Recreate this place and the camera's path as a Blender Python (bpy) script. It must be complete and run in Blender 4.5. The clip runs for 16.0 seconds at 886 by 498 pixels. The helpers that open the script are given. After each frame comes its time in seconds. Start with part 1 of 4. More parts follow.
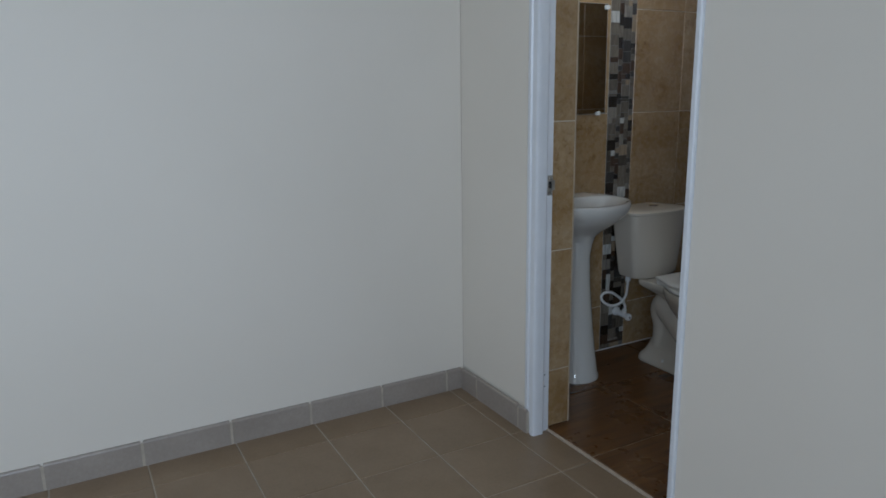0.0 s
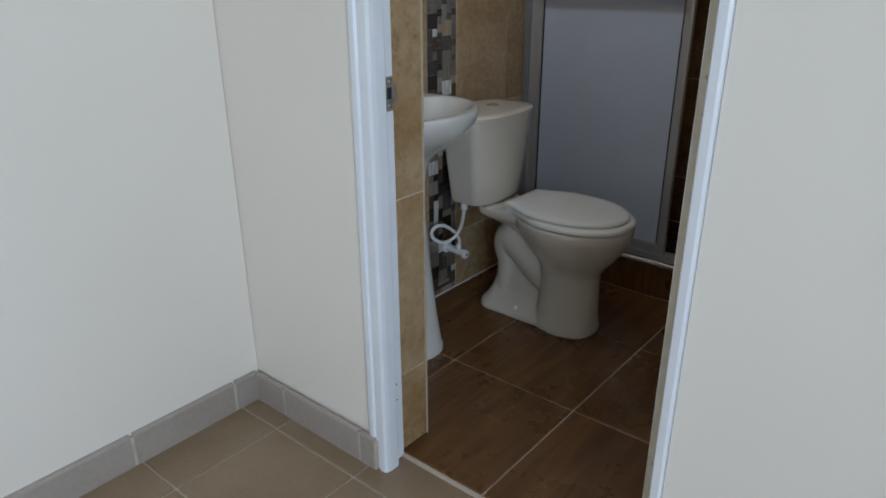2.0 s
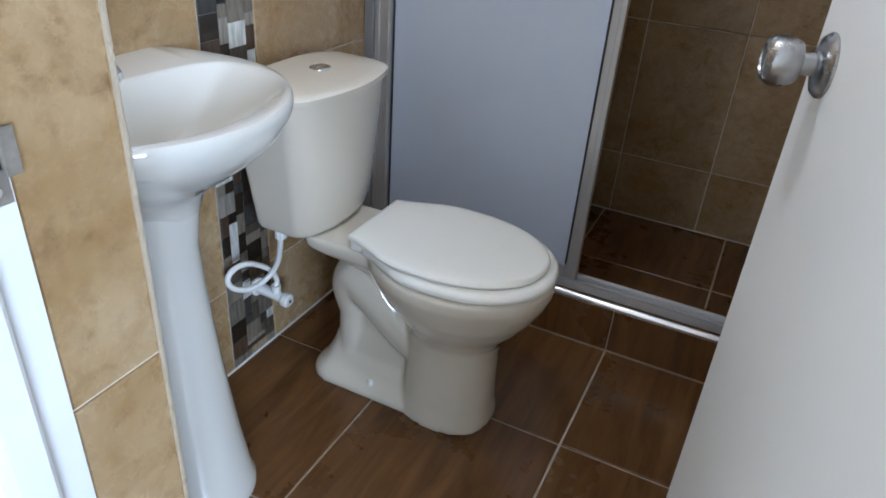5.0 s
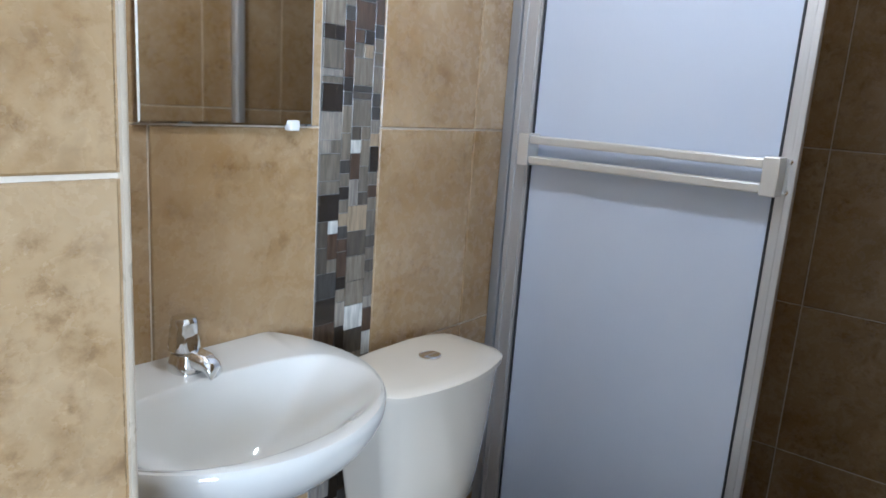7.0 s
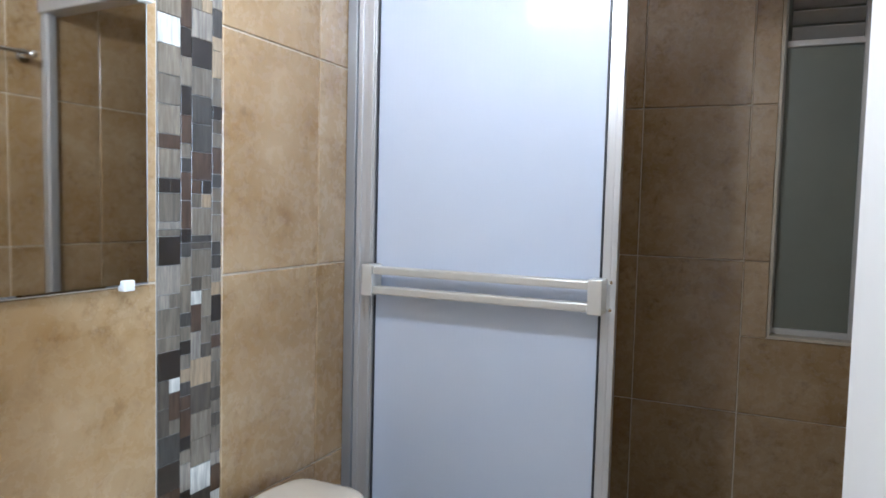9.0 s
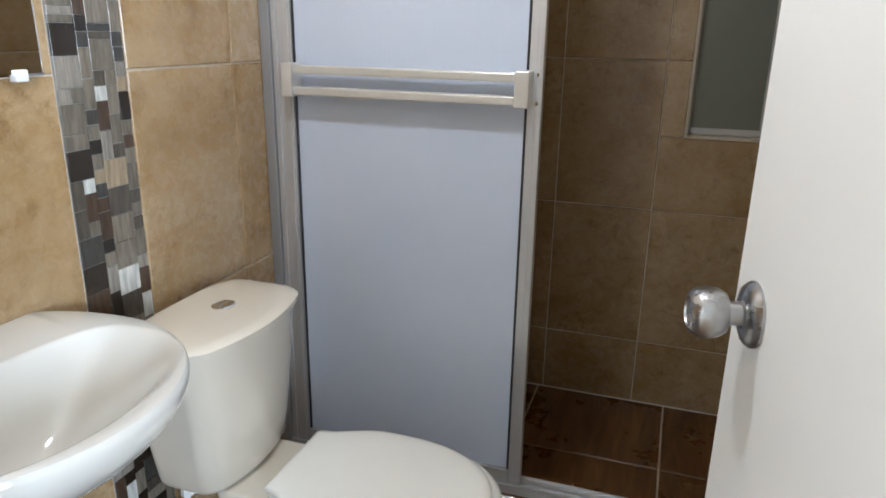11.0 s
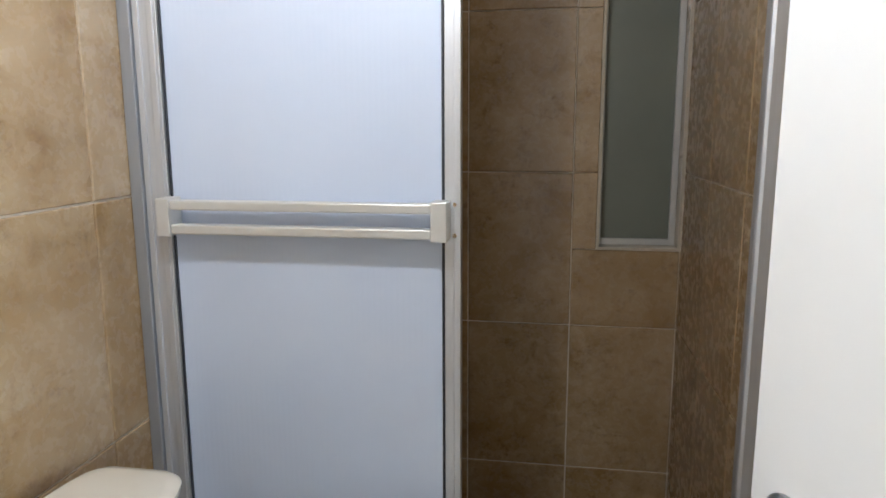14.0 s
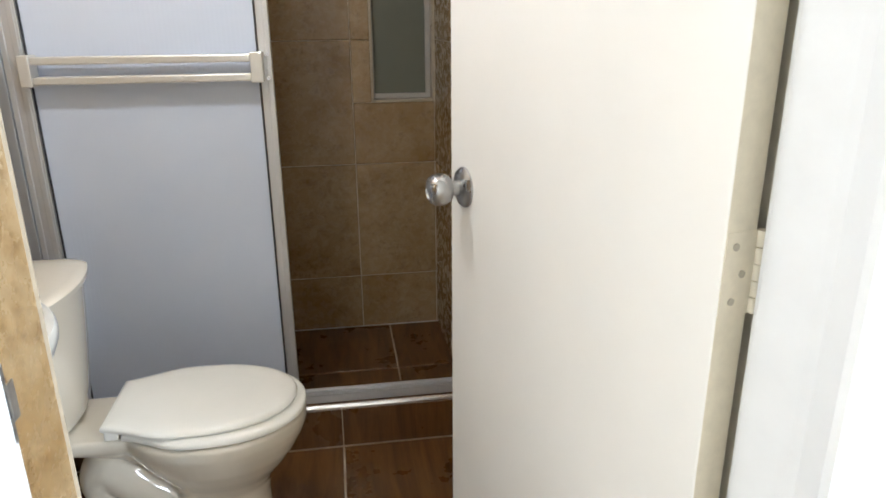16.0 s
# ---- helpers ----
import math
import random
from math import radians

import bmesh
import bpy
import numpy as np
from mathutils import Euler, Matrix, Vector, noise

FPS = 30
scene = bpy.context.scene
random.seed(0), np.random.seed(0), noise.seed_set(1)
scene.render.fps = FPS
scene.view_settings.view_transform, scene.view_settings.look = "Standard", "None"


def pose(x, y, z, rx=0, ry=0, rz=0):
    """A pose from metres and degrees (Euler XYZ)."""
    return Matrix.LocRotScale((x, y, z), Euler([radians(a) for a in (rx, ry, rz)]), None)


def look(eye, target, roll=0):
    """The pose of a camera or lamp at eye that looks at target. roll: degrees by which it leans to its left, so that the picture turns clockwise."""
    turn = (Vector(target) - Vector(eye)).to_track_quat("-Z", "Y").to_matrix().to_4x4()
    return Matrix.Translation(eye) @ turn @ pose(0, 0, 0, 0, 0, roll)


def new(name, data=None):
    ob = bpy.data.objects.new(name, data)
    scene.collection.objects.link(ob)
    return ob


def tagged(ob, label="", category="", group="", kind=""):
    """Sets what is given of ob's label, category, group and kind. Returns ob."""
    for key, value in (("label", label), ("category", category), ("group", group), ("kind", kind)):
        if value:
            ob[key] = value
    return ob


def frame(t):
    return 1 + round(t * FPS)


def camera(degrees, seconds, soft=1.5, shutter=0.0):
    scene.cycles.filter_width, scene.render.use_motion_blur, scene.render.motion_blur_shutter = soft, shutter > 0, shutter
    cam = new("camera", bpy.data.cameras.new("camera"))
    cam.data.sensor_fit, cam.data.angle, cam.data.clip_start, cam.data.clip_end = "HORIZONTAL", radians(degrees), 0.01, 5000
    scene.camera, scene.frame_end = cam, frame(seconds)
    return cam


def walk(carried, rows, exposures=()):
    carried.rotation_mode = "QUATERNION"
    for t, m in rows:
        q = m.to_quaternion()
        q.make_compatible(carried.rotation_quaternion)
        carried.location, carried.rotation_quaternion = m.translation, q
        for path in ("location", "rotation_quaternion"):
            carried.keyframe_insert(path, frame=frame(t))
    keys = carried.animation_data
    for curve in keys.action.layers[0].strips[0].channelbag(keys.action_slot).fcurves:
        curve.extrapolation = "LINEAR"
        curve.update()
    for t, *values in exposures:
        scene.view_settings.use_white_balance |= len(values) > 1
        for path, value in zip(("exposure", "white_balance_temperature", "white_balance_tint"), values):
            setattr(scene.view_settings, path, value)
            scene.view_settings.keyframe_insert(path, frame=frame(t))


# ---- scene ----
cam = camera(65.3, 16.0, soft=1.7)
PATH = [
    (0, (1.909, -1.446, 1.227), (0.199, -0.507, 0.789), -0.9),
    (0.5, (1.676, -1.356, 1.227), (0.097, -0.292, 0.614), -1.0),
    (1, (1.446, -1.271, 1.196), (-0.056, -0.191, 0.436), 0.4),
    (1.2, (1.347, -1.253, 1.172), (-0.082, -0.072, 0.422), -0.3),
    (1.5, (1.2, -1.198, 1.167), (-0.081, 0.134, 0.402), -1.5),
    (2, (1.003, -1.007, 1.164), (-0.175, 0.414, 0.395), -0.2),
    (2.5, (0.797, -0.828, 1.16), (-0.217, 0.682, 0.328), -1.2),
    (3, (0.64, -0.651, 1.154), (-0.207, 0.928, 0.265), -0.5),
    (3.2, (0.614, -0.585, 1.146), (-0.231, 0.953, 0.187), 0.2),
    (5.3, (0.415, -0.175, 1.104), (-0.291, 1.405, 0.102), 4.6),
    (5.5, (0.402, -0.143, 1.11), (-0.338, 1.44, 0.138), 4.5),
    (6, (0.41, -0.089, 1.112), (-0.506, 1.484, 0.282), 6.2),
    (6.5, (0.409, -0.072, 1.149), (-0.701, 1.474, 0.536), 4.7),
    (7, (0.416, -0.075, 1.187), (-0.788, 1.466, 0.77), 4.0),
    (7.5, (0.422, -0.073, 1.213), (-0.822, 1.469, 0.939), 3.2),
    (8, (0.428, -0.075, 1.23), (-0.762, 1.52, 1.037), 1.5),
    (8.5, (0.415, -0.079, 1.256), (-0.641, 1.616, 1.143), 1.0),
    (8.7, (0.395, -0.09, 1.269), (-0.561, 1.664, 1.169), 1.3),
    (10.8, (0.405, -0.103, 1.205), (-0.196, 1.734, 0.692), 0.3),
    (11, (0.398, -0.095, 1.203), (-0.205, 1.714, 0.6), 1.0),
    (11.5, (0.392, -0.103, 1.173), (-0.185, 1.634, 0.367), 0.8),
    (12, (0.392, -0.093, 1.144), (-0.174, 1.583, 0.209), 0.1),
    (12.5, (0.378, -0.067, 1.166), (-0.175, 1.693, 0.394), -0.8),
    (13, (0.353, 0.01, 1.194), (-0.159, 1.842, 0.575), -1.4),
    (13.5, (0.327, 0.102, 1.228), (-0.131, 2.004, 0.811), -1.3),
    (14, (0.303, 0.084, 1.257), (-0.017, 2.028, 0.912), -0.2),
    (14.5, (0.25, -0.028, 1.225), (0.213, 1.92, 0.773), -0.6),
    (15, (0.245, -0.176, 1.205), (0.312, 1.749, 0.665), 0.4),
    (15.5, (0.247, -0.347, 1.205), (0.458, 1.541, 0.581), 1.0),
    (16, (0.28, -0.506, 1.207), (0.568, 1.367, 0.57), -0.5),
]
EXPO = [(0.0, -1.28, 6000, 10), (0.5, -1.04, 5880, 10), (1.0, -0.82, 5900, 10), (1.5, -0.68, 6020, 10), (2.0, -0.57, 6100, 10), (2.5, -0.37, 6170, 10), (3.2, -0.04, 6350, 10), (5.3, 0.87, 5690, 10),
        (7.0, 0.90, 5610, 10), (8.7, 1.06, 5660, 10), (10.8, 1.06, 6200, 10), (12.0, 1.16, 6320, 10), (13.0, 1.11, 6080, 10), (14.0, 1.16, 6120, 10), (14.5, 1.24, 6230, 10), (15.0, 1.44, 6330, 10), (15.5, 1.38, 6500, 10), (16.0, 1.24, 6700, 10)]
walk(cam, [(t, look(eye, target, roll)) for t, eye, target, roll in PATH], EXPO)

# ---- light ----
world = bpy.data.worlds.new("world")
scene.world = world
world.use_nodes = True
wn = world.node_tree
sky = wn.nodes.new("ShaderNodeTexSky")
sky.sky_type, sky.sun_disc = "NISHITA", False
sky.sun_elevation, sky.sun_rotation = radians(48), radians(200)
wn.links.new(sky.outputs[0], wn.nodes["Background"].inputs[0])
wn.nodes["Background"].inputs[1].default_value = 0.1


def area(name, m, w, h, power, color):
    d = bpy.data.lights.new(name, "AREA")
    d.shape, d.size, d.size_y, d.energy, d.color = "RECTANGLE", w, h, power, color
    ob = new(name, d)
    ob.matrix_world = m
    return ob


# daylight through the bedroom's window
area("window_daylight", look((3.16, -2.50, 1.5), (0.0, -1.55, 0.90)), 1.4, 1.2, 85, (0.715, 0.845, 1.0)).data.spread = radians(135)
BULB_POWER = 190.0

# ---- plan, in metres ----
XL, XR = -0.505, 0.668          # bathroom side walls, tile faces
YD0, YD1 = -0.032, 0.138        # door wall: bedroom face, bathroom face
YK0, YK1 = 1.280, 1.400         # shower kerb
YB = 2.115                      # shower back wall
ZS = 0.001                     # shower floor
ZB = -0.008                     # bedroom floor
HB = 2.20                       # bathroom ceiling
HR = 2.40                       # bedroom ceiling
BX0, BX1, BY0 = -0.497, 3.20, -4.10
ROW0, ROW = 0.222, 0.4535       # wall tile courses
TW = 0.305
SKEW = Matrix.Translation((XR, 1.31, 0)) @ Matrix.Rotation(radians(0.7), 4, "Z") @ Matrix.Translation((-XR, -1.31, 0))   # the east wall is not quite square

# ---- materials ----


def mat(name):
    m = bpy.data.materials.new(name)
    m.use_nodes = True
    nt = m.node_tree
    return m, nt, nt.nodes["Principled BSDF"]


def node(nt, kind, **ins):
    n = nt.nodes.new(kind)
    for k, v in ins.items():
        n.inputs[k.replace("_", " ")].default_value = v
    return n


def coords(nt, scale=(1, 1, 1), jitter=0.0):
    """Object coordinates; jitter shifts them for each object."""
    tc = nt.nodes.new("ShaderNodeTexCoord")
    mp = nt.nodes.new("ShaderNodeMapping")
    mp.inputs["Scale"].default_value = scale
    nt.links.new(tc.outputs["Object"], mp.inputs["Vector"])
    if jitter:
        oi = nt.nodes.new("ShaderNodeObjectInfo")
        mu = nt.nodes.new("ShaderNodeMath")
        mu.operation = "MULTIPLY"
        mu.inputs[1].default_value = jitter
        nt.links.new(oi.outputs["Random"], mu.inputs[0])
        nt.links.new(mu.outputs[0], mp.inputs["Location"])
    return mp.outputs[0]


def ramp(nt, fac, stops, constant=False):
    r = nt.nodes.new("ShaderNodeValToRGB")
    r.color_ramp.interpolation = "CONSTANT" if constant else "LINEAR"
    e = r.color_ramp.elements
    while len(e) < len(stops):
        e.new(0.5)
    for el, (p, c) in zip(e, stops):
        el.position, el.color = p, (*c, 1)
    nt.links.new(fac, r.inputs[0])
    return r.outputs[0]


def noise_tex(nt, vec, scale, detail=6, rough=0.6, distort=0.0):
    n = node(nt, "ShaderNodeTexNoise", Scale=scale, Detail=detail, Roughness=rough, Distortion=distort)
    nt.links.new(vec, n.inputs["Vector"])
    return n.outputs[0]


def mix(nt, fac, a, b, kind="MIX"):
    m = nt.nodes.new("ShaderNodeMix")
    m.data_type, m.blend_type = "RGBA", kind
    for sock, v in ((m.inputs[0], fac), (m.inputs[6], a), (m.inputs[7], b)):
        if isinstance(v, (int, float)):
            sock.default_value = v
        elif isinstance(v, tuple):
            sock.default_value = (*v, 1)
        else:
            nt.links.new(v, sock)
    return m.outputs[2]


def bump(nt, bsdf, height, strength=0.2, dist=0.002):
    b = node(nt, "ShaderNodeBump", Strength=strength, Distance=dist)
    nt.links.new(height, b.inputs["Height"])
    nt.links.new(b.outputs[0], bsdf.inputs["Normal"])


def plain(name, color, rough, metal=0.0, grain=0.04, scale=30.0, bumpy=0.0, coat=0.0):
    """A plain surface with faint uneven tone, gloss and relief."""
    m, nt, b = mat(name)
    v = coords(nt)
    n = noise_tex(nt, v, scale, 5)
    lo = tuple(c * (1 - grain) for c in color)
    hi = tuple(min(1, c * (1 + grain)) for c in color)
    nt.links.new(ramp(nt, n, [(0.3, lo), (0.7, hi)]), b.inputs["Base Color"])
    r2 = noise_tex(nt, v, scale * 0.25, 4)
    nt.links.new(ramp(nt, r2, [(0.3, (rough * 0.85,) * 3), (0.7, (min(1, rough * 1.15),) * 3)]), b.inputs["Roughness"])
    b.inputs["Metallic"].default_value = metal
    b.inputs["Coat Weight"].default_value = coat
    b.inputs["Coat Roughness"].default_value = 0.06
    if bumpy:
        bump(nt, b, noise_tex(nt, v, scale * 4, 4), bumpy, 0.001)
    return m


def make_wall_tile():
    m, nt, b = mat("beige_stone_tile")
    v = coords(nt, jitter=37.0)
    big = noise_tex(nt, v, 5.0, 8, 0.62, 0.4)
    fine = noise_tex(nt, v, 40.0, 6, 0.62, 0.2)
    base = ramp(nt, big, [(0.30, (0.284, 0.172, 0.071)), (0.43, (0.347, 0.228, 0.110)), (0.56, (0.401, 0.281, 0.154)), (0.72, (0.450, 0.336, 0.206))])
    # crackled brown stains in clusters, and a fine speckle
    where = ramp(nt, noise_tex(nt, v, 9.0, 5, 0.6, 0.3), [(0.46, (0, 0, 0)), (0.60, (1, 1, 1))])
    crack = ramp(nt, noise_tex(nt, v, 46.0, 7, 0.7, 0.0), [(0.36, (0.46, 0.38, 0.30)), (0.45, (0.82, 0.76, 0.69)), (0.51, (1, 1, 1))])
    veil = ramp(nt, noise_tex(nt, v, 14.0, 7, 0.68, 0.5), [(0.30, (0.70, 0.63, 0.54)), (0.46, (1, 1, 1)), (0.62, (1, 1, 1)), (0.80, (1.10, 1.09, 1.06))])
    speck = ramp(nt, fine, [(0.33, (0.80, 0.76, 0.70)), (0.47, (1, 1, 1)), (0.9, (1.08, 1.06, 1.03))])
    c = mix(nt, 0.55, base, speck, "MULTIPLY")
    c = mix(nt, 0.88, c, veil, "MULTIPLY")
    c = mix(nt, where, c, mix(nt, 0.6, c, crack, "MULTIPLY"))
    nt.links.new(c, b.inputs["Base Color"])
    nt.links.new(ramp(nt, fine, [(0.2, (0.32,) * 3), (0.8, (0.22,) * 3)]), b.inputs["Roughness"])
    bump(nt, b, big, 0.03, 0.001)
    return m


def make_wood_tile():
    m, nt, b = mat("wood_look_floor_tile")
    v = coords(nt, (9, 1.0, 9), jitter=61.0)
    g = noise_tex(nt, v, 3.2, 8, 0.6, 0.9)
    f = noise_tex(nt, coords(nt, (46, 3.2, 46), jitter=23.0), 4.0, 6, 0.68, 0.4)
    cloud = noise_tex(nt, coords(nt, jitter=13.0), 4.0, 5, 0.6)
    base = ramp(nt, g, [(0.28, (0.068, 0.028, 0.008)), (0.45, (0.118, 0.052, 0.016)), (0.6, (0.158, 0.074, 0.024)), (0.8, (0.205, 0.103, 0.036))])
    c = mix(nt, 0.38, base, ramp(nt, f, [(0.30, (0.62, 0.58, 0.53)), (0.54, (1, 1, 1))]), "MULTIPLY")
    c = mix(nt, 0.6, c, ramp(nt, cloud, [(0.3, (0.84, 0.82, 0.79)), (0.7, (1.14, 1.12, 1.10))]), "MULTIPLY")
    nt.links.new(c, b.inputs["Base Color"])
    nt.links.new(ramp(nt, cloud, [(0.3, (0.24,) * 3), (0.7, (0.34,) * 3)]), b.inputs["Roughness"])
    bump(nt, b, f, 0.08, 0.001)
    return m


def make_floor_tile(name, lo, hi, rough):
    m, nt, b = mat(name)
    v = coords(nt, jitter=29.0)
    n = noise_tex(nt, v, 6.0, 6, 0.6)
    f = noise_tex(nt, v, 90.0, 5, 0.7)
    c = mix(nt, 0.5, ramp(nt, n, [(0.3, lo), (0.7, hi)]), ramp(nt, f, [(0.3, (0.8, 0.79, 0.77)), (0.65, (1.05, 1.05, 1.05))]), "MULTIPLY")
    nt.links.new(c, b.inputs["Base Color"])
    nt.links.new(ramp(nt, n, [(0.3, (rough,) * 3), (0.7, (rough * 1.3,) * 3)]), b.inputs["Roughness"])
    bump(nt, b, f, 0.08, 0.001)
    return m


def make_mosaic():
    m, nt, b = mat("glass_mosaic")
    oi = nt.nodes.new("ShaderNodeObjectInfo")
    col = ramp(nt, oi.outputs["Random"], [
        (0.0, (0.074, 0.062, 0.048)), (0.16, (0.138, 0.119, 0.092)), (0.30, (0.022, 0.016, 0.011)), (0.43, (0.175, 0.149, 0.113)),
        (0.55, (0.066, 0.041, 0.026)), (0.67, (0.29, 0.222, 0.145)), (0.74, (0.050, 0.046, 0.040)), (0.85, (0.52, 0.52, 0.48)), (0.91, (0.225, 0.200, 0.168))], True)
    st = noise_tex(nt, coords(nt, (60, 7, 1), jitter=51.0), 2.2, 3, 0.6)
    c = mix(nt, 0.5, col, ramp(nt, st, [(0.34, (0.5, 0.48, 0.46)), (0.5, (1, 1, 1)), (0.68, (1.7, 1.66, 1.6))]), "MULTIPLY")
    nt.links.new(c, b.inputs["Base Color"])
    b.inputs["Roughness"].default_value = 0.24
    b.inputs["Coat Weight"].default_value = 0.25
    b.inputs["Coat Roughness"].default_value = 0.05
    return m


def make_wall_paint(name, lo, hi):
    m, nt, b = mat(name)
    v = coords(nt)
    nt.links.new(ramp(nt, noise_tex(nt, v, 1.3, 4, 0.5), [(0.3, lo), (0.7, hi)]), b.inputs["Base Color"])
    b.inputs["Roughness"].default_value = 0.62
    f = noise_tex(nt, v, 26.0, 6, 0.65)
    bump(nt, b, f, 0.12, 0.002)
    return m


def make_acrylic():
    m, nt, b = mat("ribbed_acrylic")
    v = coords(nt)
    w = node(nt, "ShaderNodeTexWave", Scale=28.0, Distortion=0.0)
    w.wave_type, w.bands_direction = "BANDS", "X"
    nt.links.new(v, w.inputs["Vector"])
    nt.links.new(ramp(nt, noise_tex(nt, v, 3.0, 4), [(0.3, (0.625, 0.705, 0.865)), (0.7, (0.675, 0.75, 0.895))]), b.inputs["Base Color"])
    b.inputs["Roughness"].default_value = 0.42
    b.inputs["Coat Weight"].default_value = 0.9
    b.inputs["Coat Roughness"].default_value = 0.05
    ribs = node(nt, "ShaderNodeBump", Strength=0.4, Distance=0.0016)
    nt.links.new(w.outputs["Fac"], ribs.inputs["Height"])
    nt.links.new(ribs.outputs["Normal"], b.inputs["Coat Normal"])
    bump(nt, b, w.outputs["Fac"], 0.03, 0.0014)
    # orange transmission on bluish acrylic, put in to warm the light in the shower
    t = node(nt, "ShaderNodeBsdfTranslucent")
    t.inputs["Color"].default_value = (0.90, 0.70, 0.46, 1)
    mx = nt.nodes.new("ShaderNodeMixShader")
    mx.inputs[0].default_value = 0.085
    nt.links.new(b.outputs[0], mx.inputs[1])
    nt.links.new(t.outputs[0], mx.inputs[2])
    nt.links.new(mx.outputs[0], nt.nodes["Material Output"].inputs["Surface"])
    return m


def make_aluminium(name, color, rough):
    m, nt, b = mat(name)
    n = noise_tex(nt, coords(nt, (60, 60, 1.5)), 6.0, 4)
    nt.links.new(ramp(nt, n, [(0.3, tuple(c * 0.92 for c in color)), (0.7, color)]), b.inputs["Base Color"])
    nt.links.new(ramp(nt, n, [(0.3, (rough * 0.85,) * 3), (0.7, (rough * 1.2,) * 3)]), b.inputs["Roughness"])
    b.inputs["Metallic"].default_value = 0.65
    return m


def emission(name, color, strength):
    m, nt, b = mat(name)
    b.inputs["Base Color"].default_value = (0.8, 0.8, 0.8, 1)
    b.inputs["Emission Color"].default_value = (*color, 1)
    b.inputs["Emission Strength"].default_value = strength
    return m


M_TILE = make_wall_tile()
M_WOOD = make_wood_tile()
M_BEIGE = make_floor_tile("beige_floor_tile", (0.245, 0.170, 0.102), (0.31, 0.222, 0.142), 0.30)
M_BASE = make_floor_tile("taupe_baseboard_tile", (0.33, 0.285, 0.245), (0.39, 0.34, 0.295), 0.34)
M_MOSAIC = make_mosaic()
M_GROUT = plain("cream_grout", (0.68, 0.60, 0.48), 0.85, grain=0.10, scale=40, bumpy=0.2)
M_GROUT_F = plain("floor_grout", (0.56, 0.47, 0.37), 0.9, grain=0.15, scale=30, bumpy=0.2)
M_GROUT_B = plain("bedroom_grout", (0.50, 0.44, 0.36), 0.9, grain=0.15, scale=30, bumpy=0.2)
M_GROUT_D = plain("mosaic_grout", (0.24, 0.23, 0.215), 0.85, grain=0.1, scale=40)
M_WALL = make_wall_paint("cream_wall_paint", (0.785, 0.728, 0.638), (0.82, 0.763, 0.675))
M_CEIL = make_wall_paint("white_ceiling_paint", (0.78, 0.77, 0.74), (0.82, 0.81, 0.78))
M_FRAME = plain("white_frame_enamel", (0.78, 0.80, 0.83), 0.32, grain=0.03, scale=12, bumpy=0.05)
M_DOOR = plain("white_door_lacquer", (0.87, 0.86, 0.835), 0.38, grain=0.02, scale=4, bumpy=0.04)
M_HINGE = plain("painted_hinge", (0.72, 0.66, 0.54), 0.42, grain=0.06, scale=60)
M_SCREW = plain("painted_screw", (0.44, 0.40, 0.33), 0.45, 0.2, grain=0.15, scale=90)
M_CHROME = plain("chrome", (0.78, 0.79, 0.80), 0.07, 1.0, grain=0.02)
M_STEEL = plain("brushed_steel", (0.40, 0.40, 0.405), 0.29, 1.0, grain=0.05, scale=90)
M_DARKSTEEL = plain("worn_strike_steel", (0.46, 0.45, 0.43), 0.42, 0.9, grain=0.2, scale=80)
M_HOLE = plain("dark_hole", (0.02, 0.02, 0.02), 0.8)
M_ALU = make_aluminium("matt_aluminium", (0.66, 0.67, 0.69), 0.36)
M_ALU_D = make_aluminium("grey_aluminium", (0.42, 0.44, 0.47), 0.38)
M_BAR = plain("satin_bar_aluminium", (0.74, 0.73, 0.70), 0.34, 0.55, grain=0.03)
M_GASKET = plain("black_gasket", (0.03, 0.032, 0.04), 0.5)
M_SINK = plain("white_porcelain", (0.645, 0.635, 0.59), 0.05, grain=0.012, scale=6, coat=0.6)
M_TOILET = plain("bone_porcelain", (0.705, 0.65, 0.55), 0.07, grain=0.012, scale=6, coat=0.6)
M_SEAT = plain("bone_plastic", (0.90, 0.89, 0.835), 0.12, grain=0.012, scale=8)
M_WHITE = plain("white_plastic", (0.78, 0.78, 0.76), 0.3, grain=0.02)
M_TRIM = plain("pearl_edge_trim", (0.55, 0.475, 0.365), 0.3, grain=0.06, scale=50)
M_NOSING = plain("bright_aluminium_nosing", (0.86, 0.86, 0.86), 0.2, 0.8, grain=0.04, scale=20)
M_PANE = plain("frosted_grey_pane", (0.16, 0.165, 0.13), 0.30, grain=0.10, scale=3)
M_WINFRAME = plain("grey_window_frame", (0.50, 0.48, 0.45), 0.4, 0.2, grain=0.04)
M_ACRYL = make_acrylic()
M_MIRROR, _nt, _b = mat("mirror_silver")
_b.inputs["Base Color"].default_value = (0.90, 0.92, 0.91, 1)
_b.inputs["Metallic"].default_value, _b.inputs["Roughness"].default_value = 1.0, 0.03
M_GLOW = emission("lit_bulb", (0.92, 0.96, 1.0), BULB_POWER)

# ---- mesh helpers ----


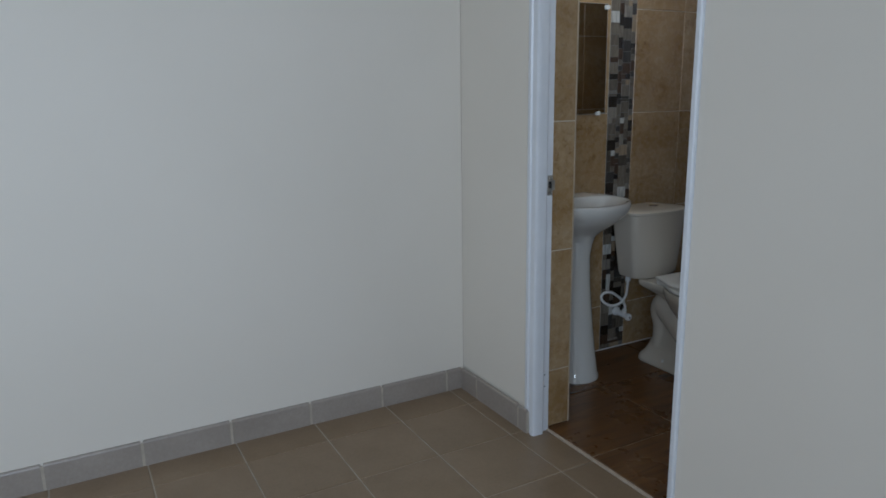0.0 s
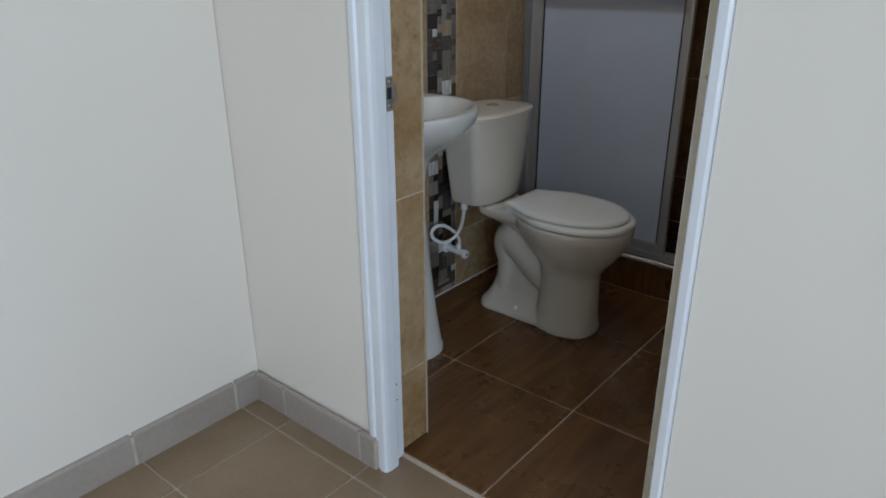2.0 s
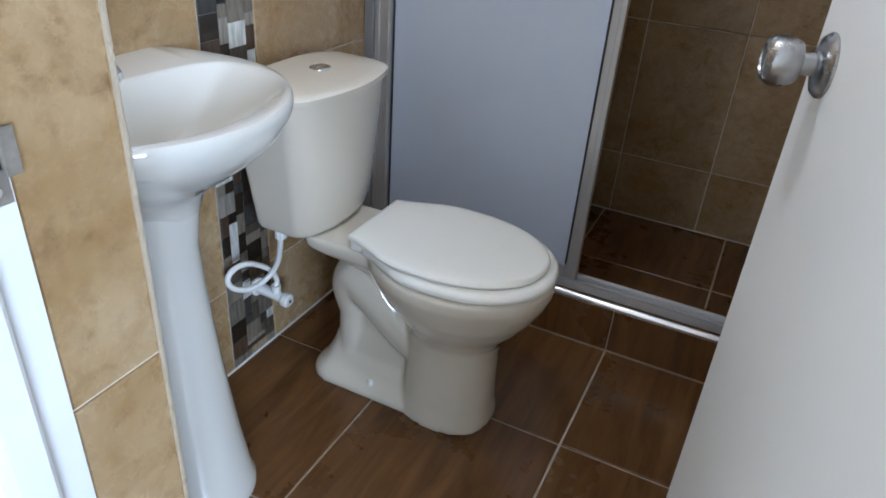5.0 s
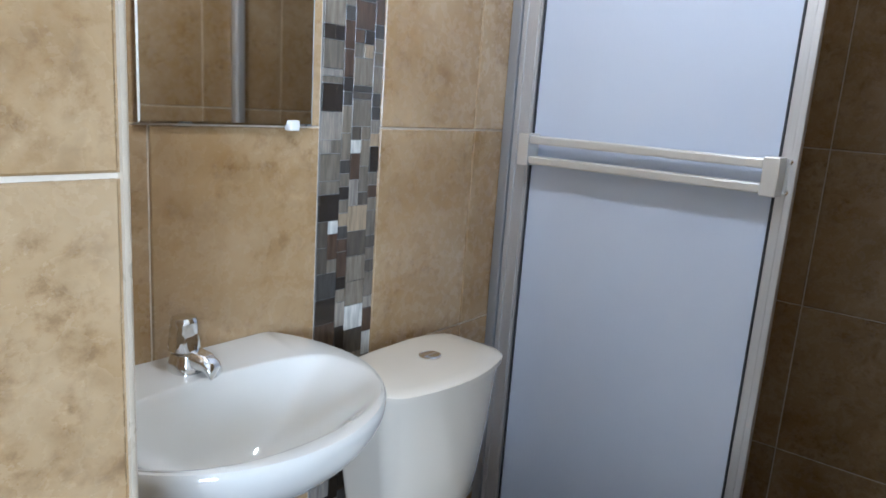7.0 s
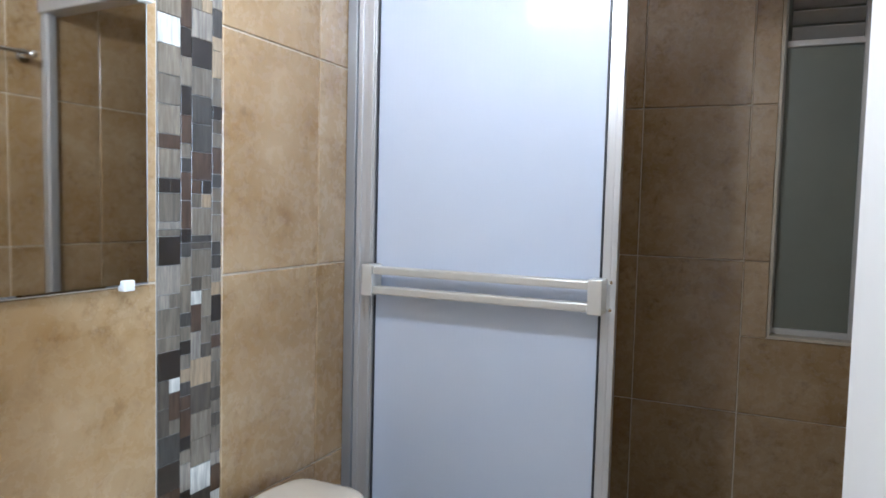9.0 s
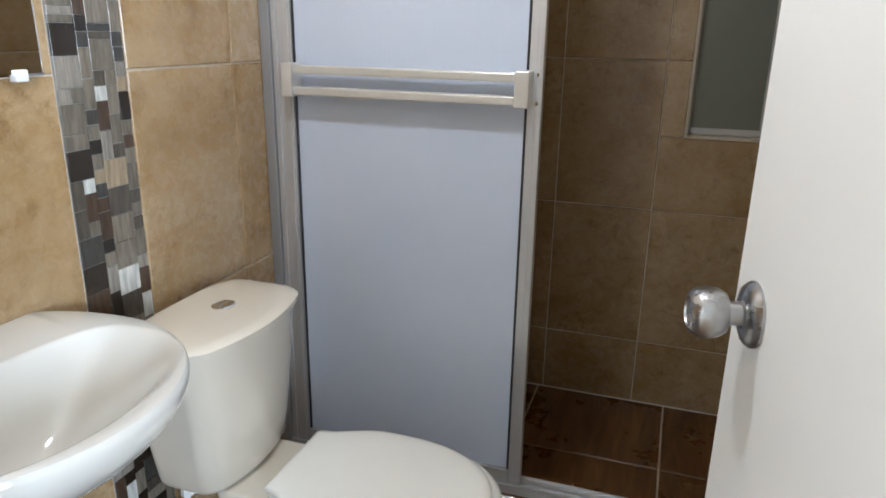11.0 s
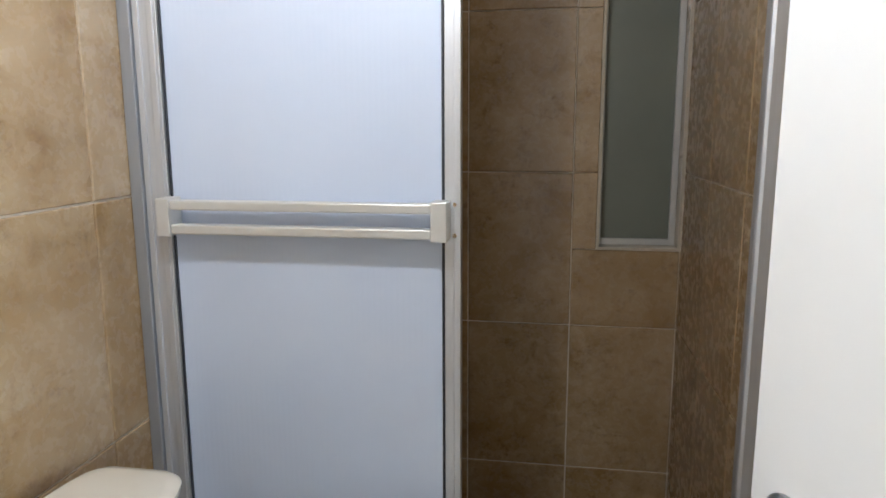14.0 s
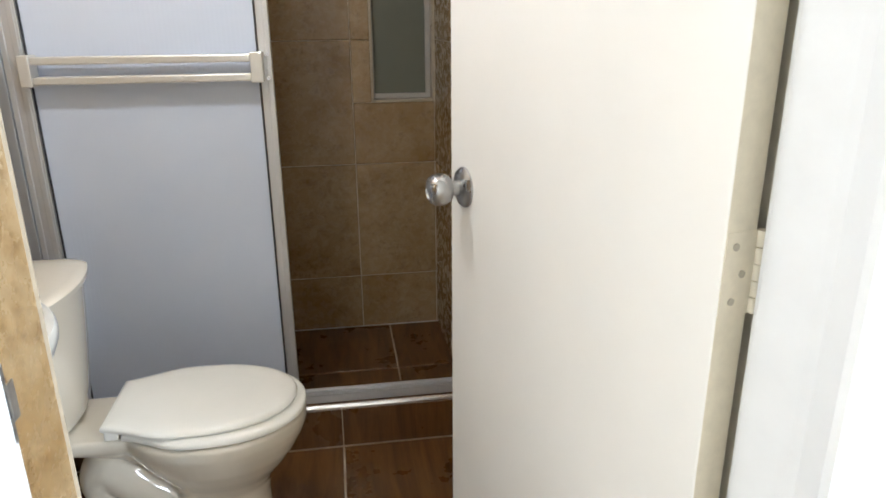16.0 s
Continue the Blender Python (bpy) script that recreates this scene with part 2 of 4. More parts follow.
def part(name, bm, material, parent=None, label="", smooth=False, bevel=0.0):
    me = bpy.data.meshes.new(name)
    bmesh.ops.recalc_face_normals(bm, faces=bm.faces)
    if bevel:
        sharp = [e for e in bm.edges if len(e.link_faces) == 2 and e.calc_face_angle(0) > 0.6]
        bmesh.ops.bevel(bm, geom=sharp, offset=bevel, segments=2, profile=0.5, affect="EDGES", clamp_overlap=True)
    bm.to_mesh(me)
    bm.free()
    me.materials.append(material)
    if smooth:
        me.shade_smooth()
        me.set_sharp_from_angle(angle=radians(38))
    ob = new(name, me)
    if parent is not None:
        ob.parent = parent
    if label:
        ob["label"] = label
    return ob


def empty(name, x=0, y=0, z=0, label="", category="", group="", kind=""):
    ob = new(name)
    ob.location = (x, y, z)
    ob.empty_display_size = 0.05
    return tagged(ob, label, category, group, kind)


def box(bm, x0, x1, y0, y1, z0, z1):
    v = [bm.verts.new((x, y, z)) for x in (x0, x1) for y in (y0, y1) for z in (z0, z1)]
    for a, b, c, d in ((0, 1, 3, 2), (4, 6, 7, 5), (0, 4, 5, 1), (2, 3, 7, 6), (0, 2, 6, 4), (1, 5, 7, 3)):
        bm.faces.new((v[a], v[b], v[c], v[d]))
    return bm


def boxes(*spans):
    bm = bmesh.new()
    for s in spans:
        box(bm, *s)
    return bm


def loft(rings, caps=(True, True), bm=None):
    bm = bm or bmesh.new()
    rows = [[bm.verts.new(p) for p in ring] for ring in rings]
    n = len(rows[0])
    for a, b in zip(rows, rows[1:]):
        for i in range(n):
            j = (i + 1) % n
            bm.faces.new((a[i], a[j], b[j], b[i]))
    if caps[0]:
        bm.faces.new(rows[0][::-1])
    if caps[1]:
        bm.faces.new(rows[-1])
    return bm


def ellipse(cx, cy, z, rx, ry, n=40, power=1.0):
    out = []
    for i in range(n):
        a = 2 * math.pi * i / n
        c, s = math.cos(a), math.sin(a)
        out.append((cx + rx * math.copysign(abs(c) ** power, c), cy + ry * math.copysign(abs(s) ** power, s), z))
    return out


def tube(points, radius, n=12, bm=None, caps=(True, True)):
    """A round bar along points; radius: one, or one for each point."""
    pts = [Vector(p) for p in points]
    radii = radius if isinstance(radius, (list, tuple)) else [radius] * len(pts)
    side, rings = None, []
    for i, p in enumerate(pts):
        ahead = (pts[min(i + 1, len(pts) - 1)] - pts[max(i - 1, 0)]).normalized()
        if side is None:
            side = ahead.orthogonal().normalized()
        side = (side - ahead * side.dot(ahead)).normalized()
        up = ahead.cross(side)
        rings.append([p + radii[i] * (side * math.cos(2 * math.pi * k / n) + up * math.sin(2 * math.pi * k / n)) for k in range(n)])
    return loft(rings, caps, bm)


def spline(points, steps=10):
    """Points along a smooth curve through the given ones."""
    p = [Vector(q) for q in points]
    p = [2 * p[0] - p[1]] + p + [2 * p[-1] - p[-2]]
    out = []
    for i in range(1, len(p) - 2):
        for k in range(steps):
            t = k / steps
            out.append(0.5 * (2 * p[i] + (p[i + 1] - p[i - 1]) * t + (2 * p[i - 1] - 5 * p[i] + 4 * p[i + 1] - p[i + 2]) * t * t
                              + (3 * p[i] - p[i - 1] - 3 * p[i + 1] + p[i + 2]) * t ** 3))
    return out + [p[-2]]


def lathe(profile, n=32):
    """A turned body about z; profile: rows of radius, height."""
    return loft([ellipse(0, 0, z, r, r, n) for r, z in profile])


# ---- the setting: walls, floors, ceilings ----
W = 0.12


def structure(name, bm, material, label, category="wall"):
    return tagged(part(name, bm, material), label, category, kind="structure")


RB = 0.004   # tile thickness above the grout bed
wall_west = structure("wall_west", boxes((XL - W, XL - RB, YD1, YB + W, -0.14, HB)), M_GROUT, "bathroom wall of beige stone-look tiles with cream joints")
wall_east = structure("wall_east", boxes((XR + RB, XR + 0.10, 0.22, YB + W, -0.14, HB), (0.715, XR + 0.10, YD1, 0.22, -0.14, HB)), M_GROUT, "bathroom side wall of beige stone-look tiles behind the door")
WX0, WX1, WZ0, WZ1 = 0.420, 0.654, 0.906, 2.02
wall_north = structure("wall_north", boxes((XL - RB, WX0, YB + RB, YB + W, -0.14, HB), (WX1, XR + RB, YB + RB, YB + W, -0.14, HB),
                                           (WX0, WX1, YB + RB, YB + W, -0.14, WZ0), (WX0, WX1, YB + RB, YB + W, WZ1, HB)), M_GROUT,
                       "shower back wall of beige tiles with a narrow window")
# door wall: painted bedroom leaf and tiled bathroom leaf
DL, DR, DT = -0.030, 0.715, 2.07
YR = -0.058                     # wall face beside the hinge jamb
YM = 0.036
wall_door = structure("wall_door", boxes((BX0 - 0.10, DL, YD0, YM, -0.14, HR), (0.699, BX1, YR, -0.006, -0.14, HR), (DR, BX1, -0.006, YM, -0.14, HR), (DL, 0.699, YD0, -0.006, DT, HR), (DL, DR, -0.006, YM, DT, HR)), M_WALL,
                      "cream painted bedroom wall with the bathroom doorway")
wall_door_inner = structure("wall_door_inner", boxes((XL - RB, -RB, YM + 0.002, YD1 - RB, -0.14, HB), (DR, XR + 0.10, YM + 0.002, YD1 - RB, -0.14, HB), (-RB, DR, YM + 0.002, YD1 - RB, DT, HB)), M_GROUT,
                            "tiled inner side of the doorway wall")
structure("wall_bedroom_west", boxes((BX0 - W, BX0, BY0, YD0 - 0.002, -0.14, HR)), M_WALL, "plain cream white painted bedroom wall")
structure("wall_bedroom_south", boxes((BX0 - W, BX1 + W, BY0 - W, BY0 - 0.002, -0.14, HR)), M_WALL, "plain cream painted wall")
structure("wall_bedroom_east", boxes((BX1 + 0.002, BX1 + W, BY0, -3.20, -0.14, HR), (BX1 + 0.002, BX1 + W, -1.80, YM, -0.14, HR),
                                     (BX1 + 0.002, BX1 + W, -3.20, -1.80, -0.14, 0.90), (BX1 + 0.002, BX1 + W, -3.20, -1.80, 2.10, HR)), M_WALL, "cream painted wall with a window opening")
structure("ceiling_bedroom", boxes((BX0 - W, BX1 + W, BY0 - W, YM, HR + 0.002, HR + 0.1)), M_CEIL, "white painted ceiling", "ceiling")
structure("ceiling_bathroom", boxes((XL - W, XR + 0.10, YM + 0.002, YB + W, HB + 0.002, HB + 0.08)), M_CEIL, "white painted ceiling", "ceiling")

YT = 0.028  # line where the two floors meet
floor_bath = structure("floor_bathroom", boxes((XL - 0.02, 0.71, YT + 0.001, YK0 + 0.02, -0.14, -0.004)), M_GROUT_F, "dark brown wood-look ceramic tile floor", "floor")
floor_shower = structure("floor_shower", boxes((XL - 0.02, XR + 0.02, YK1 - 0.02, YB + 0.02, -0.14, ZS - 0.004)), M_GROUT_F, "dark brown tiled shower floor", "floor")
floor_bed = structure("floor_bedroom", boxes((BX0 - 0.02, BX1 + 0.02, BY0, YT + 0.006, -0.14, ZB - 0.003)), M_GROUT_B, "beige ceramic tile floor with pale joints", "floor")
kerb = structure("shower_kerb", boxes((XL - 0.003, XR + 0.003, YK0 + RB, YK1 - RB, -0.13, 0.134)), M_GROUT_F, "low tiled shower kerb", "kerb")

# ---- tiles: each a shallow chamfered plate on the grout bed ----
TILE_MESH = {}


def tile_mesh(name, w, h, d, material, cham=0.0018):
    """A plate w by h in x and y, d thick, facing +z."""
    key = (name, round(w, 3), round(h, 3), round(d, 4), material.name)
    if key not in TILE_MESH:
        bm = bmesh.new()
        rings = []
        for z, s in ((0, 0), (d - cham, 0), (d, cham)):
            a, b = w / 2 - s, h / 2 - s
            rings.append([(-a, -b, z), (a, -b, z), (a, b, z), (-a, b, z)])
        loft(rings, (False, True), bm)
        bmesh.ops.recalc_face_normals(bm, faces=bm.faces)
        if bm.faces[-1].normal.z < 0:
            bmesh.ops.reverse_faces(bm, faces=bm.faces)
        me = bpy.data.meshes.new(name)
        bm.to_mesh(me)
        bm.free()
        me.materials.append(material)
        TILE_MESH[key] = me
    return TILE_MESH[key]


# local x, y, z of a plate in the world, for each way that it can face
FACING = {
    "+x": Matrix(((0, 0, 1), (1, 0, 0), (0, 1, 0))), "-x": Matrix(((0, 0, -1), (-1, 0, 0), (0, 1, 0))),
    "-y": Matrix(((1, 0, 0), (0, 0, -1), (0, 1, 0))), "+y": Matrix(((-1, 0, 0), (0, 0, 1), (0, 1, 0))),
    "+z": Matrix(((1, 0, 0), (0, 1, 0), (0, 0, 1))),
}


def lay(name, parent, face, at, u0, u1, v0, v1, material, gap=0.0038, d=0.007, tilt=0.0012, cham=0.0018):
    """One plate on the plane face = at, from u0 to u1 and v0 to v1 (y or x, then z or y)."""
    w, h = u1 - u0 - gap, v1 - v0 - gap
    if w < 0.004 or h < 0.004:
        return None
    ob = new(name, tile_mesh(name, w, h, d, material, cham))
    u, v = (u0 + u1) / 2, (v0 + v1) / 2
    loc = {"x": (at, u, v), "y": (u, at, v), "z": (u, v, at)}[face[1]]
    sign = 1 if face[0] == "+" else -1
    loc = Vector(loc)
    loc["xyz".index(face[1])] -= sign * d
    wob = Euler((random.uniform(-tilt, tilt), random.uniform(-tilt, tilt), 0)).to_matrix()
    ob.matrix_world = Matrix.Translation(loc) @ (FACING[face] @ wob).to_4x4()
    ob.parent = parent
    return ob


def courses(z0, z1):
    cuts = [z0] + [ROW0 + ROW * k for k in range(-1, 8) if z0 + 0.004 < ROW0 + ROW * k < z1 - 0.004] + [z1]
    return list(zip(cuts, cuts[1:]))


def cuts(a, b, joint, pitch):
    k0 = math.ceil((a - joint) / pitch - 1e-6)
    inner = []
    while joint + k0 * pitch < b - 0.006:
        if joint + k0 * pitch > a + 0.006:
            inner.append(joint + k0 * pitch)
        k0 += 1
    c = [a] + inner + [b]
    return list(zip(c, c[1:]))


MY0, MY1 = 0.737, 0.886    # mosaic strip


def tile_walls():
    spans = [(YD1, 0.426), (0.426, MY0), (MY1, 1.188), (1.188, 1.493), (1.493, 1.798), (1.798, YB)]
    for z0, z1 in courses(0.0, HB):
        for a, b in spans:
            lay("tile", wall_west, "+x", XL, a, b, z0, z1, M_TILE)
        for a, b in cuts(0.22, YB, 1.81, TW):
            lay("tile", wall_east, "-x", XR, a, b, z0, z1, M_TILE)
        for a, b in cuts(XL, XR, 0.350, TW):
            if b < WX0 + 0.002 or z1 <= WZ0 or z0 >= WZ1:
                lay("tile", wall_north, "-y", YB, a, min(b, XR), z0, z1, M_TILE)
                continue
            if a < WX0:
                lay("tile", wall_north, "-y", YB, a, WX0, max(z0, WZ0) if z1 < WZ1 else z0, z1, M_TILE, gap=0.0015)
            if z0 < WZ0 < z1:
                lay("tile", wall_north, "-y", YB, a, min(b, XR), z0, WZ0, M_TILE, gap=0.0022)
            if z0 < WZ1 < z1:
                lay("tile", wall_north, "-y", YB, max(a, WX0), min(b, XR), WZ1, z1, M_TILE)
        lay("tile", wall_door_inner, "+x", 0.0, YM + 0.001, YD1 - 0.004, z0, z1, M_TILE)
        for a, b in cuts(XL, 0.0, -0.305, TW):
            lay("tile", wall_door_inner, "+y", YD1, a, b, z0, z1, M_TILE)


def tile_floors():
    for a, b in cuts(XL, 0.705, 0.252, 0.425):
        for c, d in cuts(YT - 0.001, YK0, 0.468, 0.432):
            lay("tile", floor_bath, "+z", 0.0, a, b, c, d, M_WOOD, gap=0.0055, tilt=0.0008)
        lay("tile", kerb, "-y", YK0, a, min(b, XR), 0.0, 0.136, M_WOOD, gap=0.003)
        lay("tile", kerb, "+z", 0.138, a, min(b, XR), YK0 + 0.004, YK1, M_WOOD, gap=0.003, d=0.004)
        lay("tile", kerb, "+y", YK1, a, min(b, XR), ZS, 0.136, M_WOOD, gap=0.003)
    for a, b in cuts(XL, XR, 0.457, 0.428):
        for c, d in cuts(YK1, YB, 1.736, 0.428):
            lay("tile", floor_shower, "+z", ZS, a, b, c, d, M_WOOD, gap=0.0055, tilt=0.0008)
    for a, b in cuts(BX0, BX1, 0.265, 0.300):
        for c, d in cuts(BY0, YT + 0.002, -0.105, 0.300):
            lay("tile", floor_bed, "+z", ZB, a, b, c, d, M_BEIGE, gap=0.0045, tilt=0.001)


def mosaic():
    """The strip of glass mosaic: big squares, small squares and thin bars packed without straight lines."""
    bed = tagged(part("mosaic_strip", boxes((XL - 0.005, XL - 0.0025, MY0 + 0.001, MY1 - 0.001, 0.0, HB)), M_GROUT_D),
                 "vertical strip of grey and brown glass mosaic between beige tiles", "mosaic", kind="structure")
    rng = random.Random(11)
    cols = 12
    unit = (MY1 - MY0 - 0.003) / cols
    rows = int(HB / unit)
    used = [[False] * cols for _ in range(rows)]
    kinds = [(4, 4)] * 9 + [(5, 4)] * 2 + [(4, 5)] + [(5, 2)] * 4 + [(4, 2)] * 3 + [(2, 4)] * 2 + [(2, 2)] * 3 + [(3, 2)]
    for r in range(rows):
        for c in range(cols):
            if used[r][c]:
                continue
            rng.shuffle(kinds)
            for w, h in kinds + [(3, 3), (2, 2), (2, 1), (1, 2), (1, 1)]:
                cells = [(r + j, c + i) for j in range(h) for i in range(w)]
                room = 0
                while c + w + room < cols and not used[r][c + w + room]:
                    room += 1
                if room != 1 and all(j < rows and i < cols and not used[j][i] for j, i in cells):
                    break
            else:
                w, h, cells = 1, 1, [(r, c)]
            for j, i in cells:
                used[j][i] = True
            y0, z0 = MY0 + 0.0015 + c * unit, r * unit
            bands = [(z0, z0 + h * unit)]
            if h == 2 and w > 2 and rng.random() < 0.4:
                bands = [(z0, z0 + unit), (z0 + unit, z0 + 2 * unit)]
            for a, b in bands:
                lay("glass_piece", bed, "+x", XL - 0.0005 + rng.uniform(0, 0.0015), y0, y0 + w * unit, a, b, M_MOSAIC, gap=0.0013, d=0.004, tilt=0.014, cham=0.0003)


def edge_trims():
    q = [(0.0, 0.0)] + [(0.007 * math.cos(a), 0.007 * math.sin(a)) for a in (0, 0.4, 0.8, 1.2, 1.57)]
    bm = loft([[(-0.005 + x, YD1 - 0.0045 + y, z) for x, y in q] for z in (0.0, DT)])
    tagged(part("corner_trim", bm, M_TRIM, smooth=True), "thin pearl edge strip on the doorway's tiled corner", "trim", kind="structure")
    bm = loft([[(x, YK0 - 0.004 + 0.010 * (1 - math.cos(a)), 0.131 + 0.011 * math.sin(a)) for a in (-0.6, 0, 0.4, 0.8, 1.2, 1.57)] + [(x, YK0 + 0.009, 0.131)] for x in (XL + 0.001, XR - 0.001)])
    tagged(part("kerb_nosing", bm, M_NOSING, smooth=True), "bright metal edge strip along the shower kerb", "trim", kind="structure")


# baseboards of tile pieces with a rounded top edge
BB_MESH = {}


def skirting_piece(length, height=0.092, depth=0.011):
    key = round(length, 3)
    if key not in BB_MESH:
        prof = [(0, 0), (depth, 0), (depth, height - 0.008), (depth - 0.002, height - 0.003), (depth - 0.006, height), (0, height)]
        bm = loft([[(x, y, z) for y, z in prof] for x in (-length / 2, length / 2)])
        bmesh.ops.recalc_face_normals(bm, faces=bm.faces)
        me = bpy.data.meshes.new("skirting_tile")
        bm.to_mesh(me)
        bm.free()
        me.materials.append(M_BASE)
        BB_MESH[key] = me
    return BB_MESH[key]


def baseboards():
    runs = (
        ("baseboard_west", "x", BX0, [(a, b) for a, b in cuts(BY0, YD0 - 0.012, -0.122, 0.2985)]),
        ("baseboard_door_left", "y", YD0, [(BX0 + 0.012, -0.360), (-0.360, -0.064), (-0.064, -0.008)]),
        ("baseboard_door_right", "y", YR + 0.012, [(0.658, 0.968), (0.968, 1.268), (1.268, 1.568), (1.568, 1.868), (1.868, 2.168)]),
    )
    for name, axis, at, spans in runs:
        lo, hi = spans[0][0], spans[-1][1]
        if axis == "x":
            bed = boxes((at + 0.001, at + 0.0095, lo, hi, ZB - 0.003, 0.076))
        else:
            bed = boxes((lo, hi, at - 0.0195, at - 0.001, ZB - 0.003, 0.076))
        base = tagged(part(name, bed, M_GROUT_B), "low taupe ceramic tile baseboard with pale joints", "baseboard", kind="structure")
        for a, b in spans:
            ob = new("skirting_tile", skirting_piece(b - a - 0.009))
            m = (a + b) / 2
            if axis == "x":
                ob.matrix_world = pose(at + 0.0005, m, ZB, 0, 0, -90) @ Matrix.Diagonal((1, 1, 1, 1))
            else:
                ob.matrix_world = pose(m, at - 0.010, ZB, 0, 0, 180)
            ob.parent = base


# ---- door frame, door ----


def door_frame():
    """White metal frame: moulded jambs with a stop, and a head."""
    f = tagged(empty("door_frame", 0.33, 0, 0), "white painted metal door frame with a moulded edge", "door frame", kind="structure")
    f.location = (0, 0, 0)
    prof = [(-0.036, YD0 - 0.001), (-0.036, -0.042), (-0.028, -0.046), (-0.016, -0.046), (-0.012, -0.041), (-0.004, -0.041), (0.000, -0.045),
            (0.016, -0.045), (0.022, -0.040), (0.024, -0.030), (0.024, -0.004), (0.021, 0.0), (0.006, 0.0), (0.006, YM - 0.001), (DL + 0.001, YM - 0.001), (DL + 0.001, YD0 - 0.001)]
    part("jamb", loft([[(x, y, z) for x, y in prof] for z in (-0.008, 2.05)]), M_FRAME, f)
    right = [(0.656, 0.030), (0.674, -0.020), (0.677, -0.032), (0.677, -0.060), (0.681, -0.067), (0.694, -0.069), (0.698, -0.066), (0.698, -0.007), (DR - 0.001, -0.007), (DR - 0.001, YM - 0.001), (0.656, YM - 0.001)]
    part("jamb", loft([[(x, y, z) for x, y in right] for z in (-0.008, 2.05)]), M_FRAME, f)
    # added behind the hinge gap; its cream stands in for light caught there
    part("gap_backing", boxes((0.679, DR - 0.001, YM, YD1 - 0.012, -0.004, 2.05)), M_HINGE, f, "cream strip added to lighten the shaded gap behind the hinges", bevel=0.002)
    part("head", boxes((-0.036, 0.696, -0.046, YD0 - 0.001, 2.051, 2.09), (DL + 0.001, DR - 0.001, YD0, YM - 0.001, 2.051, DT - 0.001)), M_FRAME, f, bevel=0.002)
    # flat black discs draw the shade inside two fixing holes
    for z in (0.215, 0.170):
        part("fixing_hole", tube([(0.0058, 0.016, z), (0.0066, 0.016, z)], 0.0026, 8), M_HOLE, f)
    s = empty("strike_plate", label="small worn steel strike plate screwed to the white door frame", category="strike plate")
    plate = boxes((0.0062, 0.0078, 0.013, 0.033, 0.878, 0.902), (0.0062, 0.0078, 0.013, 0.033, 0.926, 0.948),
                  (0.0062, 0.0078, 0.013, 0.017, 0.902, 0.926), (0.0062, 0.0078, 0.031, 0.033, 0.902, 0.926), (0.0066, 0.0082, 0.033, 0.044, 0.896, 0.930))
    part("plate", plate, M_DARKSTEEL, s)
    # thin black sheet draws the shade within the latch opening
    part("latch_hole", boxes((0.0061, 0.0066, 0.0172, 0.0308, 0.9022, 0.9258)), M_HOLE, s, "dark latch opening")
    for z in (0.888, 0.938):
        part("screw", tube([(0.0078, 0.023, z), (0.0088, 0.023, z)], 0.0035, 10), M_CHROME, s)


def knob_set(parent, side):
    """A round knob on its rose; side: +1 or -1 along the leaf's normal."""
    def turned(profile):
        bm = lathe(profile, 32)
        bmesh.ops.rotate(bm, verts=bm.verts, matrix=Euler((radians(-90 * side), 0, 0)).to_matrix())
        return bm
    rose = turned([(0.0, 0.0), (0.035, 0.0), (0.035, 0.003), (0.031, 0.008), (0.022, 0.011), (0.017, 0.012)])
    neck = turned([(0.016, 0.011), (0.0125, 0.014), (0.0125, 0.027), (0.015, 0.030)])
    knob = turned([(0.012, 0.026), (0.021, 0.029), (0.0262, 0.037), (0.0275, 0.046), (0.0262, 0.056), (0.022, 0.063), (0.0165, 0.0655), (0.0155, 0.063), (0.008, 0.0625), (0.0, 0.0625)])
    k = part("door_knob", knob, M_STEEL, parent, "round brushed steel knob", smooth=True)
    k.location = (0.596, -0.017 if side < 0 else 0.021, 0.93)
    for nm, bm in (("rose", rose), ("neck", neck)):
        o = part(nm, bm, M_STEEL, k, smooth=True)
    return k


def door_leaf():
    """The leaf, hinged at its local origin, x along the leaf."""
    d = empty("door_1", label="white flush door standing open into the bathroom", category="door", kind="structure")
    part("leaf", boxes((0.0, 0.656, -0.017, 0.021, 0.012, 2.035)), M_DOOR, d, bevel=0.0015)
    part("edge_band", boxes((-0.0003, -0.00005, -0.0155, 0.0195, 0.014, 2.033)), M_HINGE, d, "cream painted hinge edge")
    knob_set(d, -1)
    knob_set(d, 1)
    part("latch_plate", boxes((0.6562, 0.6572, -0.011, 0.011, 0.90, 0.96)), M_STEEL, d)
    for z in (0.26, 0.975, 1.76):
        h = part("hinge", boxes((-0.0022, -0.0004, -0.016, 0.022, z - 0.042, z + 0.042)), M_HINGE, d, "hinge painted cream with the door", bevel=0.0004)
        for k in range(5):
            a = z - 0.042 + k * 0.0168
            part("knuckle", tube([(-0.004, 0.0245, a + 0.0006), (-0.004, 0.0245, a + 0.0162)], 0.0055, 12), M_HINGE, h, smooth=True)
        for k, (yy, zz) in enumerate(((-0.005, 0.028), (0.006, 0.0), (-0.003, -0.027))):
            part("screw", tube([(-0.0022, yy, z + zz), (-0.0034, yy, z + zz)], 0.0038, 12), M_SCREW, h, smooth=True)
    n = Vector((-0.9745, -0.2242, 0.0))          # normal of the face with the near knob
    ax = Vector((-0.2242, 0.9745, 0.0))
    # local -y is that normal: local x = ax, local y = -n
    m = Matrix(((ax.x, -n.x, 0, 0), (ax.y, -n.y, 0, 0), (0, 0, 1, 0), (0, 0, 0, 1)))
    d.matrix_world = Matrix.Translation(Vector((0.627, 0.050, 0.0)) - n * 0.017) @ m
    return d


# ---- shower enclosure ----


